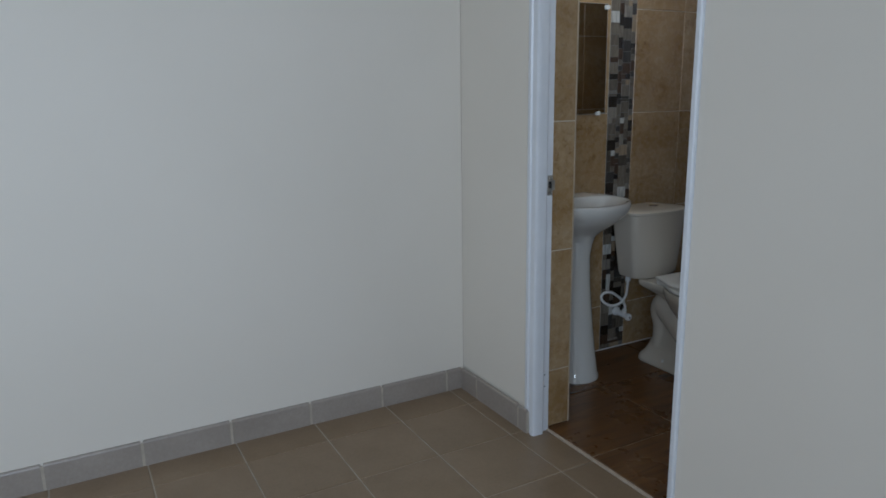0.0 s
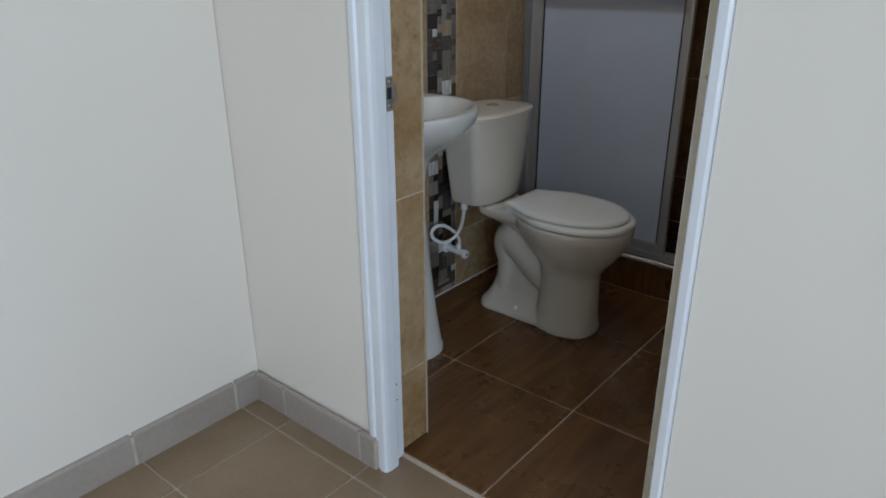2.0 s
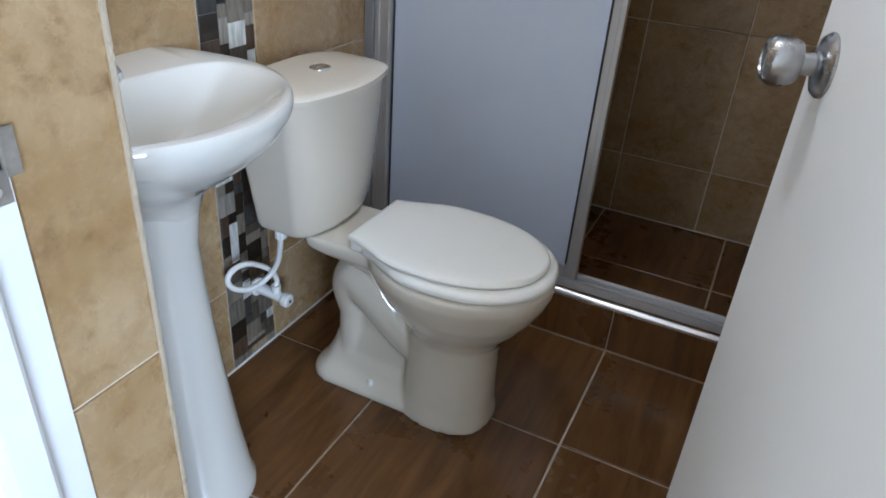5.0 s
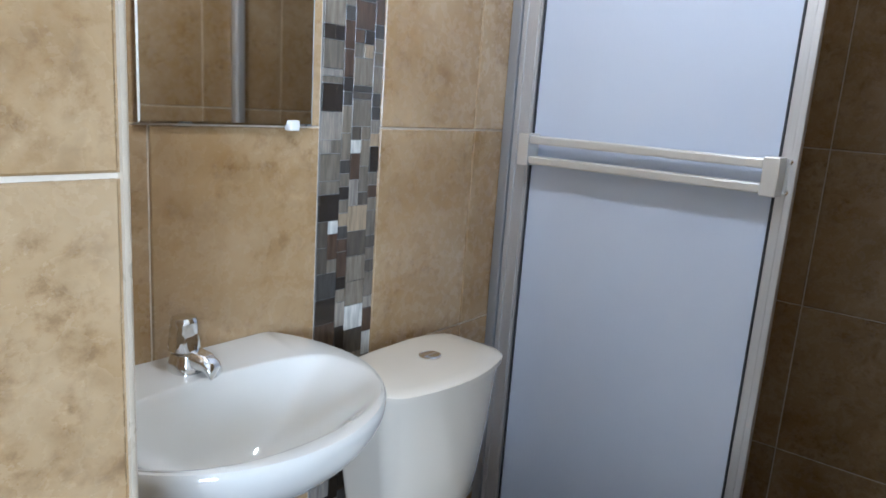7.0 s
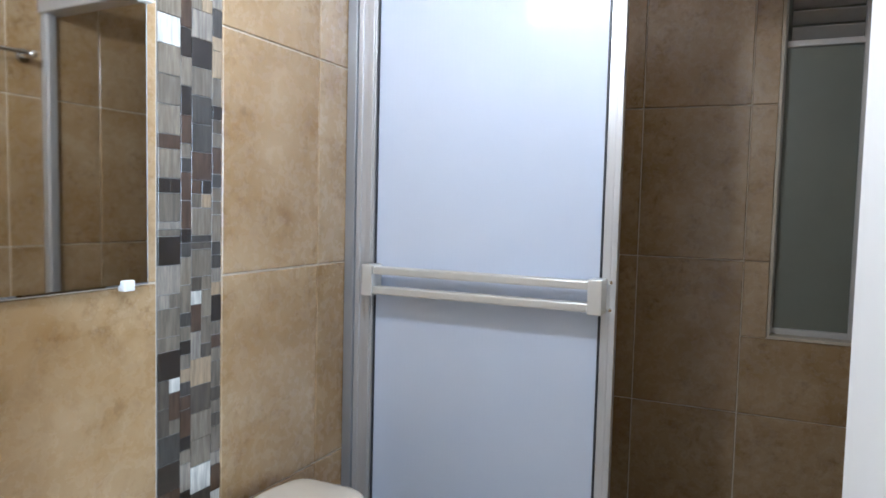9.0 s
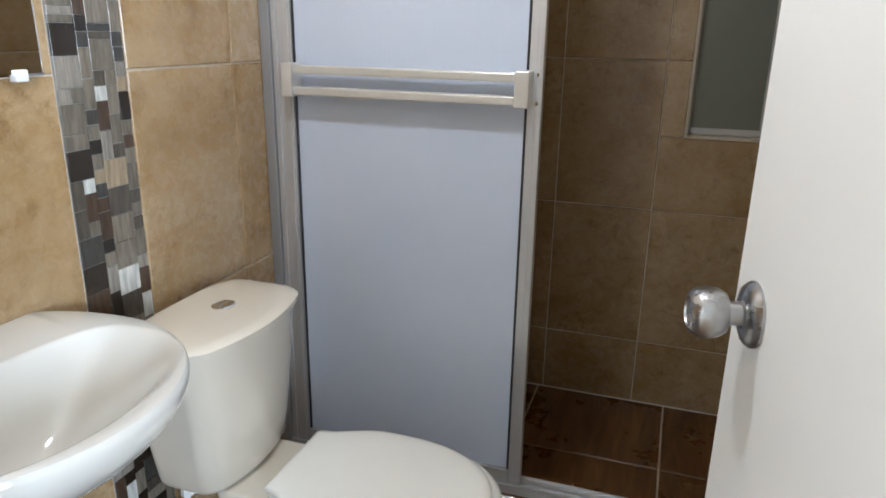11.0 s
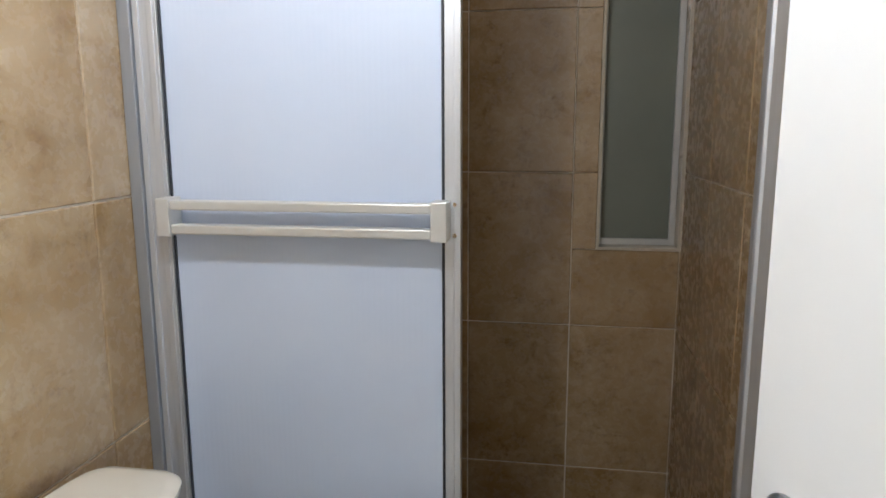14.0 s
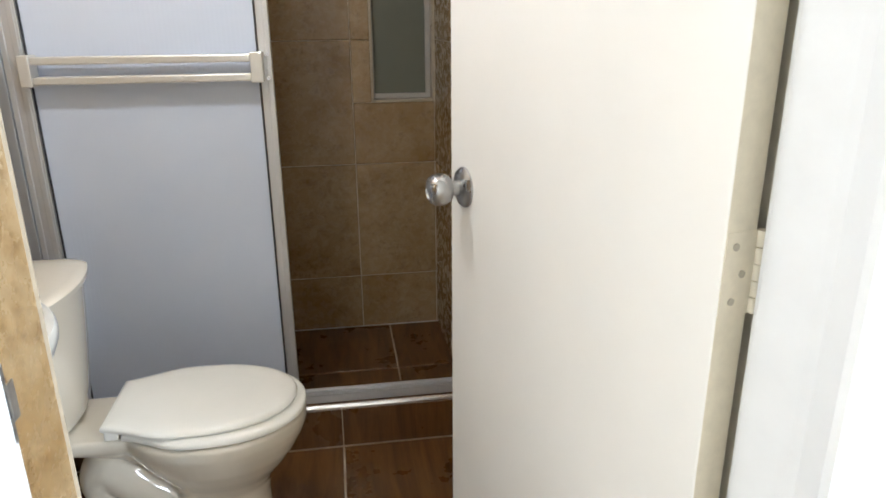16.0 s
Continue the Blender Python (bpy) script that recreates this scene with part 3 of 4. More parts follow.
def shower_enclosure():
    f = empty("shower_frame", 0, 0, 0, "matt aluminium sliding-door frame fixed above the tiled kerb", "shower frame")
    part("bottom_track", boxes((XL + 0.001, XR - 0.001, 1.298, 1.358, 0.1405, 0.150)), M_ALU, f)
    for y0, y1, z1 in ((1.298, 1.302, 0.164), (1.326, 1.329, 0.158), (1.355, 1.358, 0.157)):
        part("track_lip", boxes((XL + 0.001, XR - 0.001, y0, y1, 0.150, z1)), M_ALU, f)
    part("header", boxes((XL + 0.001, XR - 0.001, 1.296, 1.360, 1.840, 1.900)), M_ALU, f, bevel=0.003)
    part("wall_jamb", boxes((XL + 0.001, XL + 0.026, 1.296, 1.360, 0.151, 1.839), (XL + 0.001, XL + 0.034, 1.310, 1.318, 0.151, 1.839)), M_ALU_D, f, bevel=0.002)
    part("wall_jamb", boxes((XR - 0.034, XR - 0.001, 1.302, 1.338, 0.1655, 1.839)), M_ALU, f, bevel=0.008)
    part("track_screw", tube([(0.500, 1.331, 0.1502), (0.500, 1.331, 0.153)], 0.0045, 12), M_HOLE, f)

    d = empty("sliding_shower_door", 0, 0, 0, "frosted bluish acrylic sliding shower door with aluminium stiles", "shower door")
    x0, x1 = -0.487, 0.135
    part("stile", boxes((x0, x0 + 0.056, 1.306, 1.324, 0.155, 1.837), (x0 + 0.010, x0 + 0.022, 1.302, 1.306, 0.155, 1.837), (x0 + 0.036, x0 + 0.050, 1.303, 1.306, 0.155, 1.837)), M_ALU, d, bevel=0.0015)
    part("stile", boxes((x1 - 0.030, x1, 1.306, 1.324, 0.155, 1.837), (x1 - 0.013, x1, 1.302, 1.306, 0.155, 1.837)), M_ALU, d, bevel=0.0015)
    gx0, gx1 = x0 + 0.058, x1 - 0.032
    part("rail", boxes((gx0 - 0.001, gx1 + 0.001, 1.307, 1.323, 0.156, 0.198)), M_ALU, d, bevel=0.0015)
    part("rail", boxes((gx0 - 0.001, gx1 + 0.001, 1.307, 1.323, 1.807, 1.836)), M_ALU, d, bevel=0.0015)
    part("acrylic_panel", boxes((gx0 + 0.003, gx1 - 0.003, 1.3135, 1.3175, 0.2, 1.805)), M_ACRYL, d, "ribbed translucent bluish acrylic")
    part("gasket", boxes((gx0, gx0 + 0.0035, 1.309, 1.321, 0.199, 1.806), (gx1 - 0.0035, gx1, 1.309, 1.321, 0.199, 1.806)), M_GASKET, d, "black rubber gasket")
    # the double towel bar across the panel
    bx0, bx1, zb, zt = -0.406, 0.087, 1.069, 1.126
    b = part("towel_bar", boxes((bx0, bx1, 1.262, 1.290, zt - 0.018, zt), (bx0, bx1, 1.262, 1.290, zb - 0.006, zb + 0.012)), M_BAR, d, "pale double rail towel bar", bevel=0.003)
    for a, c in ((-0.432, -0.406), (0.087, 0.116)):
        part("bracket", boxes((a, c, 1.258, 1.3055, zb - 0.010, zt + 0.004)), M_BAR, b, bevel=0.002)
    for z in (zb - 0.003, zt - 0.004):
        part("screw", tube([(0.124, 1.3015, z), (0.124, 1.299, z)], 0.004, 10), M_CHROME, b)


def shower_window():
    w = empty("window_1", 0, 0, 0, "narrow shower window with frosted grey pane and louvres above", "window", kind="structure")
    y0 = YB + 0.045
    part("reveal", boxes((WX0 + 0.0005, WX0 + 0.008, YB - 0.003, YB + W, WZ0, WZ1), (WX1 - 0.006, WX1 - 0.0005, YB - 0.003, YB + W, WZ0, WZ1),
                         (WX0 + 0.008, WX1 - 0.006, YB - 0.003, YB + W, WZ0 + 0.0005, WZ0 + 0.008)), M_TRIM, w, "pale edge trim of the opening")
    a, b = WX0 + 0.009, WX1 - 0.007
    part("window_frame", boxes((a, a + 0.006, y0, y0 + 0.03, WZ0 + 0.009, WZ1 - 0.001), (b - 0.018, b, y0, y0 + 0.03, WZ0 + 0.009, WZ1 - 0.001),
                               (a + 0.006, b - 0.018, y0, y0 + 0.03, WZ0 + 0.009, WZ0 + 0.027), (a + 0.006, b - 0.018, y0, y0 + 0.03, 1.750, 1.768)), M_WINFRAME, w, bevel=0.0015)
    part("pane", boxes((a + 0.006, b - 0.018, y0 + 0.012, y0 + 0.016, WZ0 + 0.027, 1.750)), M_PANE, w, "frosted grey green glass")
    for k in range(5):
        z = 1.790 + k * 0.046
        bm = boxes((a + 0.017, b - 0.019, -0.024, 0.024, -0.002, 0.002))
        bmesh.ops.rotate(bm, verts=bm.verts, matrix=Euler((radians(-35), 0, 0)).to_matrix())
        bmesh.ops.translate(bm, verts=bm.verts, vec=(0, y0 + 0.02, z))
        part("louvre", bm, M_WINFRAME, w)
    # unseen sheet added outside: blocks the sky so the louvres stay dim
    part("dim_backing", boxes((a, b, YB + W + 0.002, YB + W + 0.01, WZ0, WZ1)), M_PANE, w)


# ---- bathroom things ----
SX, SY = -0.362, 0.445


def sink_outline(z, s=1.0, n=72):
    """Plan of the basin: round front, cut straight at the wall."""
    out = []
    for i in range(n):
        c, v = math.cos(2 * math.pi * i / n), math.sin(2 * math.pi * i / n)
        x = SX + (0.226 if c > 0 else 0.252) * c
        y = SY + 0.234 * v
        x = -0.33 + (x + 0.33) * s
        y = SY + (y - SY) * s
        out.append((max(x, XL + 0.002), y, z))
    return out


def sink():
    t = empty("pedestal_sink", 0, 0, 0, "white porcelain pedestal sink against the tiled wall", "sink")
    n = 72

    def bowl(z, xb, xf, ry, square):
        # round to the front, nearly straight along the back
        cx = xb + 0.42 * (xf - xb)
        out = []
        for i in range(n):
            c, v = math.cos(2 * math.pi * i / n), math.sin(2 * math.pi * i / n)
            px = cx + (xf - cx) * c if c > 0 else cx - (cx - xb) * abs(c) ** square
            out.append((px, SY + ry * math.copysign(abs(v) ** (0.9 if c > 0 else 0.9 + 0.25 * (1 - square) * abs(c)), v), z))
        return out

    rings = [sink_outline(z, s) for z, s in ((0.600, 0.27), (0.630, 0.32), (0.652, 0.44), (0.676, 0.62), (0.700, 0.78), (0.722, 0.895), (0.742, 0.966), (0.758, 0.996), (0.768, 1.0), (0.775, 0.993), (0.779, 0.980), (0.780, 0.962))]
    # the back of the rim rises as a flat ledge against the wall
    rings = [[(x, y, z + (0.003 * max(0, min(1, (-0.375 - x) / 0.11)) if z > 0.76 else 0)) for x, y, z in r] for r in rings]
    for z, xb, xf, ry, sq in ((0.7815, -0.404, -0.157, 0.203, 0.46), (0.7808, -0.402, -0.160, 0.200, 0.46), (0.778, -0.399, -0.165, 0.195, 0.44), (0.770, -0.395, -0.174, 0.186, 0.42),
                              (0.755, -0.389, -0.188, 0.170, 0.42), (0.735, -0.381, -0.206, 0.147, 0.42), (0.712, -0.371, -0.227, 0.118, 0.44), (0.690, -0.360, -0.247, 0.086, 0.50),
                              (0.673, -0.347, -0.264, 0.055, 0.62), (0.664, -0.335, -0.276, 0.034, 0.8), (0.660, -0.324, -0.282, 0.021, 1.0)):
        rings.append(bowl(z, xb, xf, ry, sq))
    part("basin", loft(rings), M_SINK, t, smooth=True)
    part("drain", tube([(-0.303, SY, 0.6602), (-0.303, SY, 0.6632)], 0.019, 20), M_CHROME, t, "chrome drain ring", smooth=True)
    prof = ((0.0, 0.114, 0.102), (0.018, 0.114, 0.102), (0.03, 0.108, 0.096), (0.15, 0.090, 0.083), (0.30, 0.073, 0.069), (0.45, 0.061, 0.058), (0.54, 0.058, 0.056), (0.590, 0.065, 0.062), (0.628, 0.070, 0.067))
    part("pedestal", loft([ellipse(-0.345, SY - 0.003, z, rx, ry, 48, 0.9) for z, rx, ry in prof]), M_SINK, t, smooth=True)
    f = empty("sink_tap", label="chrome pillar tap on the sink's back ledge", category="tap")
    bx, by, bz = -0.452, SY, 0.7825
    part("base", loft([ellipse(bx + 0.006, by, bz + z, rx, ry, 28, 0.8) for z, rx, ry in ((0.0, 0.027, 0.025), (0.006, 0.027, 0.025), (0.018, 0.023, 0.022), (0.026, 0.021, 0.020))]), M_CHROME, f, smooth=True)
    sp = loft([[(bx + d - 0.35 * w * sy, by + 0.35 * d + w * sy, z + h * sz) for sy, sz in ((-1, -1), (-1, 0.3), (-0.55, 1), (0.55, 1), (1, 0.3), (1, -1))]
               for d, w, z, h in ((0.0, 0.018, bz + 0.018, 0.012), (0.020, 0.017, bz + 0.021, 0.011), (0.038, 0.0155, bz + 0.018, 0.010), (0.049, 0.014, bz + 0.010, 0.009), (0.053, 0.013, bz + 0.003, 0.008))])
    part("spout", sp, M_CHROME, f, bevel=0.002, smooth=True)
    # the handle: a tapered cap with flat thumb faces
    rings = []
    for z, r, flat in ((0.026, 0.0190, 1.0), (0.030, 0.0225, 1.0), (0.036, 0.0225, 0.9), (0.050, 0.0210, 0.84), (0.064, 0.0196, 0.84), (0.069, 0.0192, 1.0), (0.074, 0.0190, 1.0), (0.078, 0.0165, 1.0), (0.080, 0.008, 1.0)):
        rings.append([(bx + r * math.cos(a) * (flat if k % 6 in (0, 1, 5) else 1.0), by + r * math.sin(a) * (flat if k % 6 in (0, 1, 5) else 1.0), bz + z) for k, a in ((k, 2 * math.pi * k / 24) for k in range(24))])
    part("handle", loft(rings), M_CHROME, f, smooth=True)


TY = 0.892   # the middle line of the toilet's bowl
TK = 0.879   # and of its tank


def egg(z, xb, xf, hw, hb, wing=0.34, n=30):
    """Seat-shaped plan: straight back from -hb to hb that flares to the widest hw, round front."""
    xc = xb + 0.50 * (xf - xb)
    side = []
    for i in range(n + 1):
        u = 2 * i / n
        if u <= 1:
            x = xb + (xc - xb) * u
            k = min(1.0, u / (1 - wing))
            w = hb + (hw - hb) * (0.45 * k + 0.55 * k * k * (3 - 2 * k)) if k < 1 else hw
        else:
            a = (u - 1) * math.pi / 2
            x, w = xc + (xf - xc) * math.sin(a), hw * math.cos(a) ** 0.94 if i < n else 0.0
        side.append((x, w))
    # round off the kink where the flare meets the sides
    for _ in range(3):
        side = [side[0]] + [(p[0], (o[1] + 2 * p[1] + q[1]) / 4) for o, p, q in zip(side, side[1:], side[2:])] + [side[-1]]
    left = [(x, TY - w, z) for x, w in side]
    right = [(x, TY + w, z) for x, w in side[-2::-1]]
    return left + right


def rounded(z, x0, x1, hw, r, bow=0.0, n=6, mid=None):
    """Rounded rectangle about the middle line, its front bowed."""
    r = min(r, 0.48 * (x1 - x0), 0.95 * hw)
    mid = TY if mid is None else mid
    out = []
    for cx, cy, a0 in ((x1 - r, hw - r, 0), (x0 + r, hw - r, 90), (x0 + r, -hw + r, 180), (x1 - r, -hw + r, 270)):
        for k in range(n + 1):
            a = radians(a0 + 90 * k / n)
            out.append((cx + r * math.cos(a), mid + cy + r * math.sin(a), z))
    if bow:
        out2 = []
        for k in range(len(out)):
            x, y, zz = out[k]
            t = (y - mid) / hw
            out2.append((x + (bow * (1 - t * t) if x > (x0 + x1) / 2 else 0), y, zz))
        # extra points across the front so that the bow is round
        a, b = out2[-1], out2[0]
        for k in range(1, 10):
            u = k / 10
            y = a[1] + (b[1] - a[1]) * u
            t = (y - mid) / hw
            out2.append((x1 + bow * (1 - t * t), y, z))
        out = out2
    return out


def toilet():
    t = empty("toilet", 0, 0, 0, "bone coloured two-piece toilet with its lid closed", "toilet")
    # pan: front column that swells into the bowl
    pan = loft([ellipse(cx, TY, z, rx, ry, 48, p) for z, cx, rx, ry, p in (
        (0.0, -0.018, 0.110, 0.098, 0.82), (0.012, -0.018, 0.110, 0.098, 0.82), (0.05, -0.017, 0.104, 0.092, 0.86), (0.12, -0.016, 0.101, 0.088, 0.9), (0.18, -0.015, 0.100, 0.086, 0.92), (0.215, -0.014, 0.104, 0.089, 0.95),
        (0.242, -0.012, 0.120, 0.100, 0.98), (0.272, -0.012, 0.146, 0.120, 1), (0.305, -0.014, 0.170, 0.140, 1), (0.340, -0.016, 0.190, 0.155, 1), (0.362, -0.017, 0.198, 0.163, 1), (0.384, -0.018, 0.199, 0.164, 1), (0.390, -0.018, 0.194, 0.159, 1))])
    # foot plate that sweeps up into a thin web behind the column
    loft([rounded(z, x0, 0.02, hw, r) for z, x0, hw, r in ((0.0, -0.362, 0.084, 0.07), (0.016, -0.360, 0.083, 0.07), (0.030, -0.350, 0.074, 0.06), (0.048, -0.335, 0.058, 0.05), (0.080, -0.318, 0.036, 0.03), (0.150, -0.296, 0.024, 0.02), (0.260, -0.285, 0.024, 0.02))], bm=pan)
    # trapway: rises back from the column, turns over and drops to the foot
    path = spline([(-0.03, TY, 0.125), (-0.100, TY, 0.155), (-0.165, TY, 0.205), (-0.212, TY, 0.252), (-0.247, TY, 0.272), (-0.270, TY, 0.238), (-0.266, TY, 0.170), (-0.266, TY, 0.09), (-0.266, TY, 0.02)], 7)
    wide = [0.056, 0.055, 0.057, 0.062, 0.062, 0.052, 0.038, 0.040, 0.052]
    tube(path, [wide[min(8, i // 7)] + (wide[min(8, i // 7 + 1)] - wide[min(8, i // 7)]) * (i % 7) / 7 for i in range(len(path))], 26, pan)
    # the bowl's back, and the thin deck that carries the tank
    loft([rounded(z, x0, x1, hw, r) for z, x0, x1, hw, r in ((0.255, -0.13, 0.02, 0.045, 0.04), (0.295, -0.19, 0.02, 0.058, 0.05), (0.330, -0.245, 0.02, 0.070, 0.05), (0.347, -0.300, 0.02, 0.080, 0.04), (0.358, -0.328, 0.0, 0.090, 0.03), (0.366, -0.340, 0.0, 0.095, 0.022), (0.386, -0.343, 0.0, 0.096, 0.022), (0.390, -0.340, 0.0, 0.093, 0.022))], bm=pan)
    bowl = part("bowl", pan, M_TOILET, t, smooth=True)
    cast = bowl.modifiers.new("cast", "REMESH")
    cast.mode, cast.voxel_size, cast.use_smooth_shade = "VOXEL", 0.005, True
    soft = bowl.modifiers.new("soft", "SMOOTH")
    soft.factor, soft.iterations = 0.5, 6
    part("tank", loft([rounded(z, -0.440, x1, hw, 0.024, bow, mid=TK + dy) for z, x1, hw, bow, dy in ((0.390, -0.338, 0.112, 0.024, 0.020), (0.394, -0.325, 0.126, 0.028, 0.019), (0.408, -0.318, 0.133, 0.030, 0.018), (0.46, -0.313, 0.139, 0.032, 0.014), (0.54, -0.305, 0.148, 0.034, 0.009), (0.61, -0.299, 0.156, 0.035, 0.004), (0.690, -0.293, 0.163, 0.036, 0.0))]), M_TOILET, t, smooth=True)
    part("tank_lid", loft([rounded(z, -0.440, x1, hw, r, bow, mid=TK) for z, x1, hw, r, bow in ((0.691, -0.290, 0.165, 0.034, 0.036), (0.693, -0.285, 0.170, 0.036, 0.037), (0.704, -0.284, 0.171, 0.036, 0.037), (0.7085, -0.289, 0.166, 0.036, 0.036), (0.7115, -0.302, 0.152, 0.036, 0.032), (0.7145, -0.330, 0.118, 0.034, 0.024), (0.7162, -0.352, 0.078, 0.03, 0.014))]), M_TOILET, t, smooth=True)
    b = part("flush_button", loft([ellipse(-0.352, TK + 0.012, z, r * 0.86, r, 28) for z, r in ((0.7145, 0.0235), (0.7185, 0.0235), (0.7200, 0.020), (0.7190, 0.018))]), M_CHROME, t, "oval chrome dual flush button", smooth=True)
    part("button_split", boxes((-0.3525, -0.3517, TK - 0.005, TK + 0.029, 0.7187, 0.7194)), M_STEEL, b)
    part("seat", loft([egg(z, xb, xf, hw, hb) for z, xb, xf, hw, hb in ((0.3925, -0.182, 0.178, 0.155, 0.10), (0.3945, -0.185, 0.181, 0.158, 0.103), (0.400, -0.186, 0.182, 0.159, 0.104), (0.4055, -0.185, 0.180, 0.157, 0.103), (0.4095, -0.181, 0.175, 0.152, 0.10), (0.4115, -0.174, 0.167, 0.144, 0.094))]), M_SEAT, t, smooth=True)
    part("lid", loft([egg(z, xb, xf, hw, hb) for z, xb, xf, hw, hb in ((0.4125, -0.221, 0.157, 0.140, 0.093), (0.4140, -0.225, 0.161, 0.144, 0.096), (0.4190, -0.226, 0.163, 0.146, 0.097), (0.4235, -0.225, 0.161, 0.144, 0.096), (0.4268, -0.222, 0.156, 0.139, 0.093), (0.4290, -0.214, 0.146, 0.129, 0.085), (0.4305, -0.195, 0.125, 0.108, 0.07), (0.4312, -0.15, 0.08, 0.065, 0.045))]), M_SEAT, t, smooth=True)
    for s in (-1, 1):
        part("hinge_bar", boxes((-0.222, -0.192, TY + s * 0.080 - 0.014, TY + s * 0.080 + 0.014, 0.390, 0.4132)), M_SEAT, t, bevel=0.004)
        part("bolt_cap", lathe([(0.009, 0.0), (0.009, 0.006), (0.005, 0.011), (0.0, 0.012)], 14), M_SEAT, t, smooth=True).location = (-0.185, TY + s * 0.066, 0.031)
    # supply: angle valve on the wall, hose with one loop up to the tank
    v = empty("water_supply", label="white angle valve and looped hose under the toilet tank", category="valve")
    part("valve_body", tube([(XL + 0.001, 0.831, 0.185), (-0.47, 0.831, 0.182), (-0.43, 0.831, 0.178)], [0.014, 0.013, 0.012], 16), M_WHITE, v, smooth=True)
    part("wall_flange", tube([(XL + 0.0005, 0.831, 0.185), (XL + 0.007, 0.831, 0.185)], 0.022, 20), M_WHITE, v, smooth=True)
    part("valve_outlet", tube([(-0.446, 0.831, 0.180), (-0.446, 0.831, 0.208)], [0.010, 0.011], 14), M_WHITE, v, smooth=True)
    part("valve_handle", tube([(-0.432, 0.831, 0.178), (-0.424, 0.831, 0.177), (-0.412, 0.831, 0.176), (-0.408, 0.831, 0.1758)], [0.010, 0.017, 0.017, 0.013], 18), M_WHITE, v, smooth=True)
    part("handle_screw", tube([(-0.4082, 0.831, 0.1758), (-0.4066, 0.831, 0.1757)], 0.004, 10), M_HOLE, v)
    hose = spline([(-0.446, 0.831, 0.205), (-0.447, 0.836, 0.222), (-0.452, 0.818, 0.256), (-0.458, 0.765, 0.296), (-0.462, 0.722, 0.304), (-0.464, 0.700, 0.288), (-0.462, 0.712, 0.260), (-0.456, 0.755, 0.236), (-0.444, 0.800, 0.244), (-0.425, 0.815, 0.282), (-0.405, 0.804, 0.335), (-0.396, 0.797, 0.372)], 8)
    part("hose", tube(hose, 0.0062, 12), M_WHITE, v, smooth=True)
    part("hose_nut", tube([(-0.395, 0.797, 0.366), (-0.395, 0.797, 0.393)], [0.013, 0.011], 8), M_WHITE, v)


def wall_mirror():
    m = empty("wall_mirror", 0, 0, 0, "frameless wall mirror above the sink held by clear clips", "mirror")
    y0, y1, z0, z1 = 0.407, 0.708, 1.131, 1.596
    x = XL + 0.002

    def lean(y, z):
        # it stands a little off the wall at its far edge and at its foot
        return 0.0042 * (y - y0) / (y1 - y0) + 0.003 * (z1 - z) / (z1 - z0)

    rings = []
    for dx, s in ((0, 0), (0.003, 0), (0.004, 0.003)):
        corners = ((y0 + s, z0 + s), (y1 - s, z0 + s), (y1 - s, z1 - s), (y0 + s, z1 - s))
        rings.append([(x + dx + lean(y, z), y, z) for y, z in corners])
    part("glass", loft(rings), M_MIRROR, m)
    for y, z in ((y1 - 0.040, z0), (y1 - 0.004, z1 - 0.016)):
        part("clip", boxes((x, x + 0.016, y - 0.010, y + 0.010, z - 0.008, z + 0.009)), M_WHITE, m, bevel=0.002)


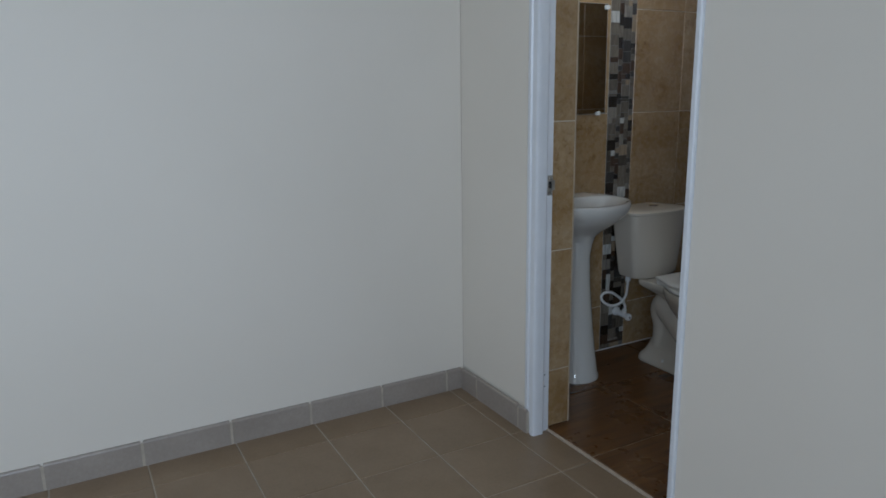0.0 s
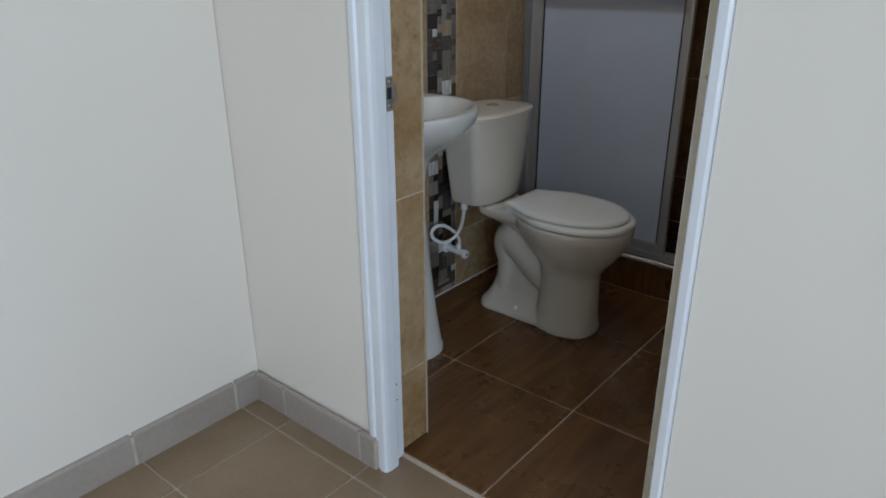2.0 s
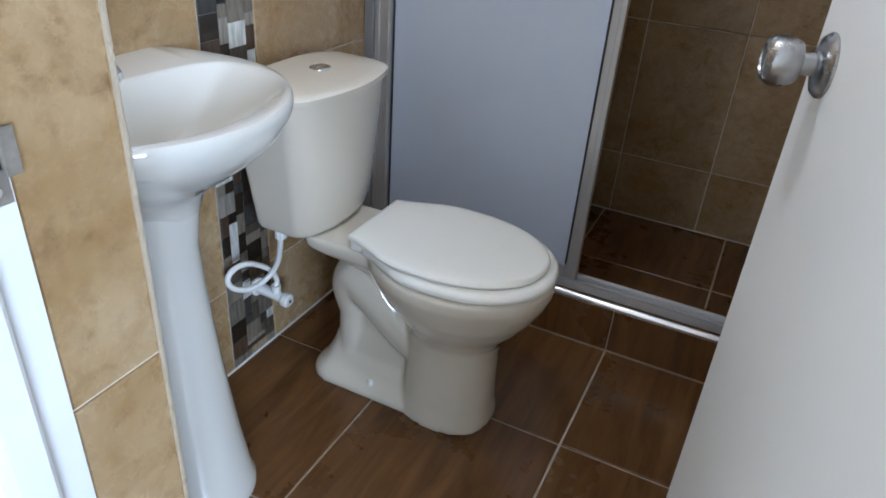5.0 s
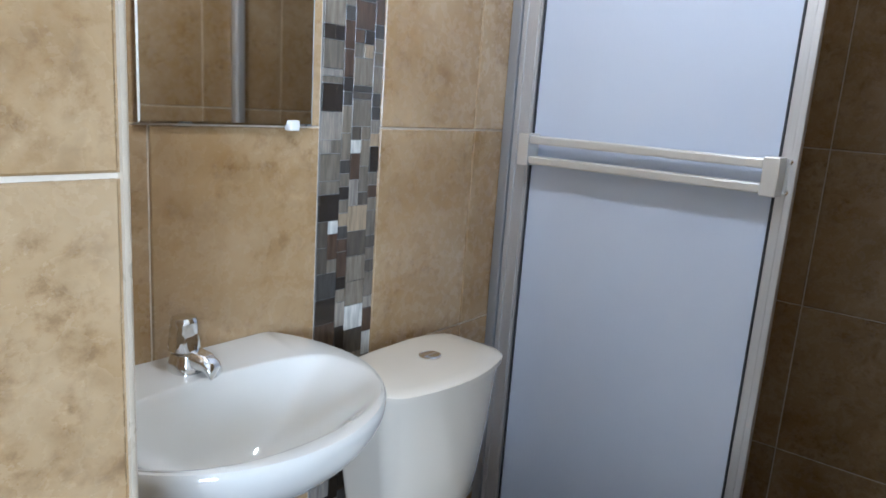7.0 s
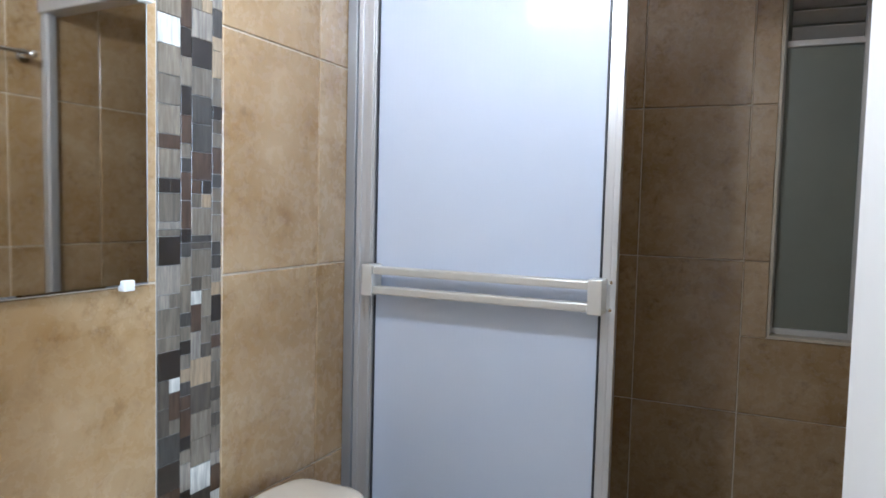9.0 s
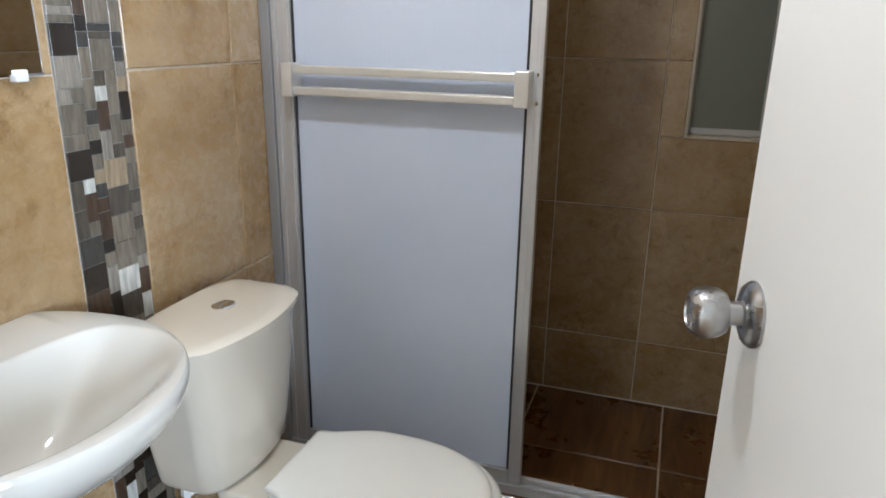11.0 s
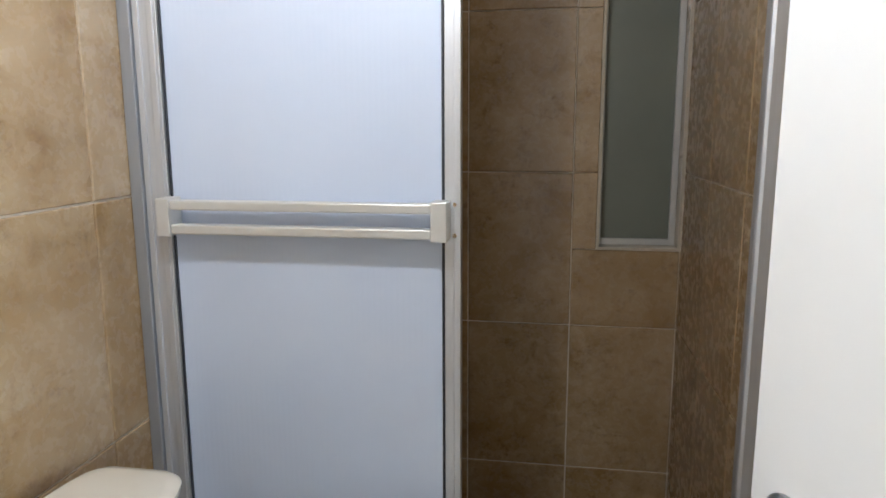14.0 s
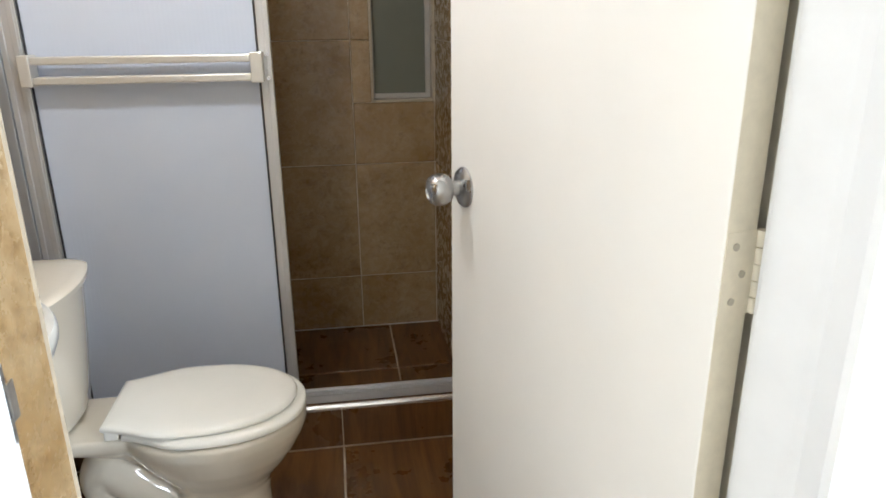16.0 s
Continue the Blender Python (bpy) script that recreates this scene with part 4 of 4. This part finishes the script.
def towel_rail():
    r = empty("towel_rail", label="thin chrome towel rail on the tiled wall", category="towel rail")
    part("rail", tube([(XR - 0.055, 0.72, 1.70), (XR - 0.055, 1.255, 1.70)], 0.006, 14), M_CHROME, r, smooth=True)
    for y in (0.74, 1.245):
        part("post", tube([(XR - 0.003, y, 1.70), (XR - 0.010, y, 1.70), (XR - 0.012, y, 1.70), (XR - 0.062, y, 1.70), (XR - 0.066, y, 1.70)], [0.022, 0.020, 0.010, 0.011, 0.006], 18), M_CHROME, r, smooth=True)
    r.matrix_world = SKEW


def bulb_lamp():
    b = empty("ceiling_bulb", -0.030, 0.60, HB, "lit bulb in a white holder below the ceiling", "lamp")
    part("ceiling_rose", lathe([(0.045, -0.001), (0.045, -0.012), (0.03, -0.03), (0.012, -0.034)], 24), M_WHITE, b, smooth=True)
    part("stem", tube([(0, 0, -0.03), (0, 0, -0.23)], 0.008, 10), M_WHITE, b, smooth=True)
    part("holder", lathe([(0.014, -0.225), (0.022, -0.235), (0.022, -0.275), (0.018, -0.280)], 20), M_WHITE, b, smooth=True)
    part("bulb", lathe([(0.014, -0.280), (0.020, -0.292), (0.030, -0.312), (0.032, -0.330), (0.028, -0.348), (0.016, -0.360), (0.004, -0.363)], 20), M_GLOW, b, "glowing white bulb", smooth=True)


def bedroom_window():
    w = empty("window_2", 0, 0, 0, "bedroom window with white frame", "window", kind="structure")
    x0, x1 = BX1 + 0.045, BX1 + 0.085
    part("window_frame", boxes((x0, x1, -3.20, -3.15, 0.90, 2.10), (x0, x1, -1.85, -1.80, 0.90, 2.10), (x0, x1, -3.15, -1.85, 0.90, 0.95), (x0, x1, -3.15, -1.85, 2.05, 2.10), (x0, x1, -2.525, -2.475, 0.95, 2.05)), M_FRAME, w, bevel=0.003)


door_frame()
door_leaf()
shower_enclosure()
shower_window()
sink()
toilet()
wall_mirror()
towel_rail()
bulb_lamp()
bedroom_window()
edge_trims()
tagged(part("silicone_joint", boxes((XL + 0.0002, XL + 0.0045, YD1, YK0, 0.0003, 0.0035), (XL + 0.001, XR - 0.001, YB - 0.004, YB - 0.0003, ZS + 0.0003, ZS + 0.003)), M_WHITE), "thin white joint along the foot of the tiled wall", "joint", kind="structure")
baseboards()
mosaic()
tile_walls()
wall_east.matrix_world = SKEW
tile_floors()
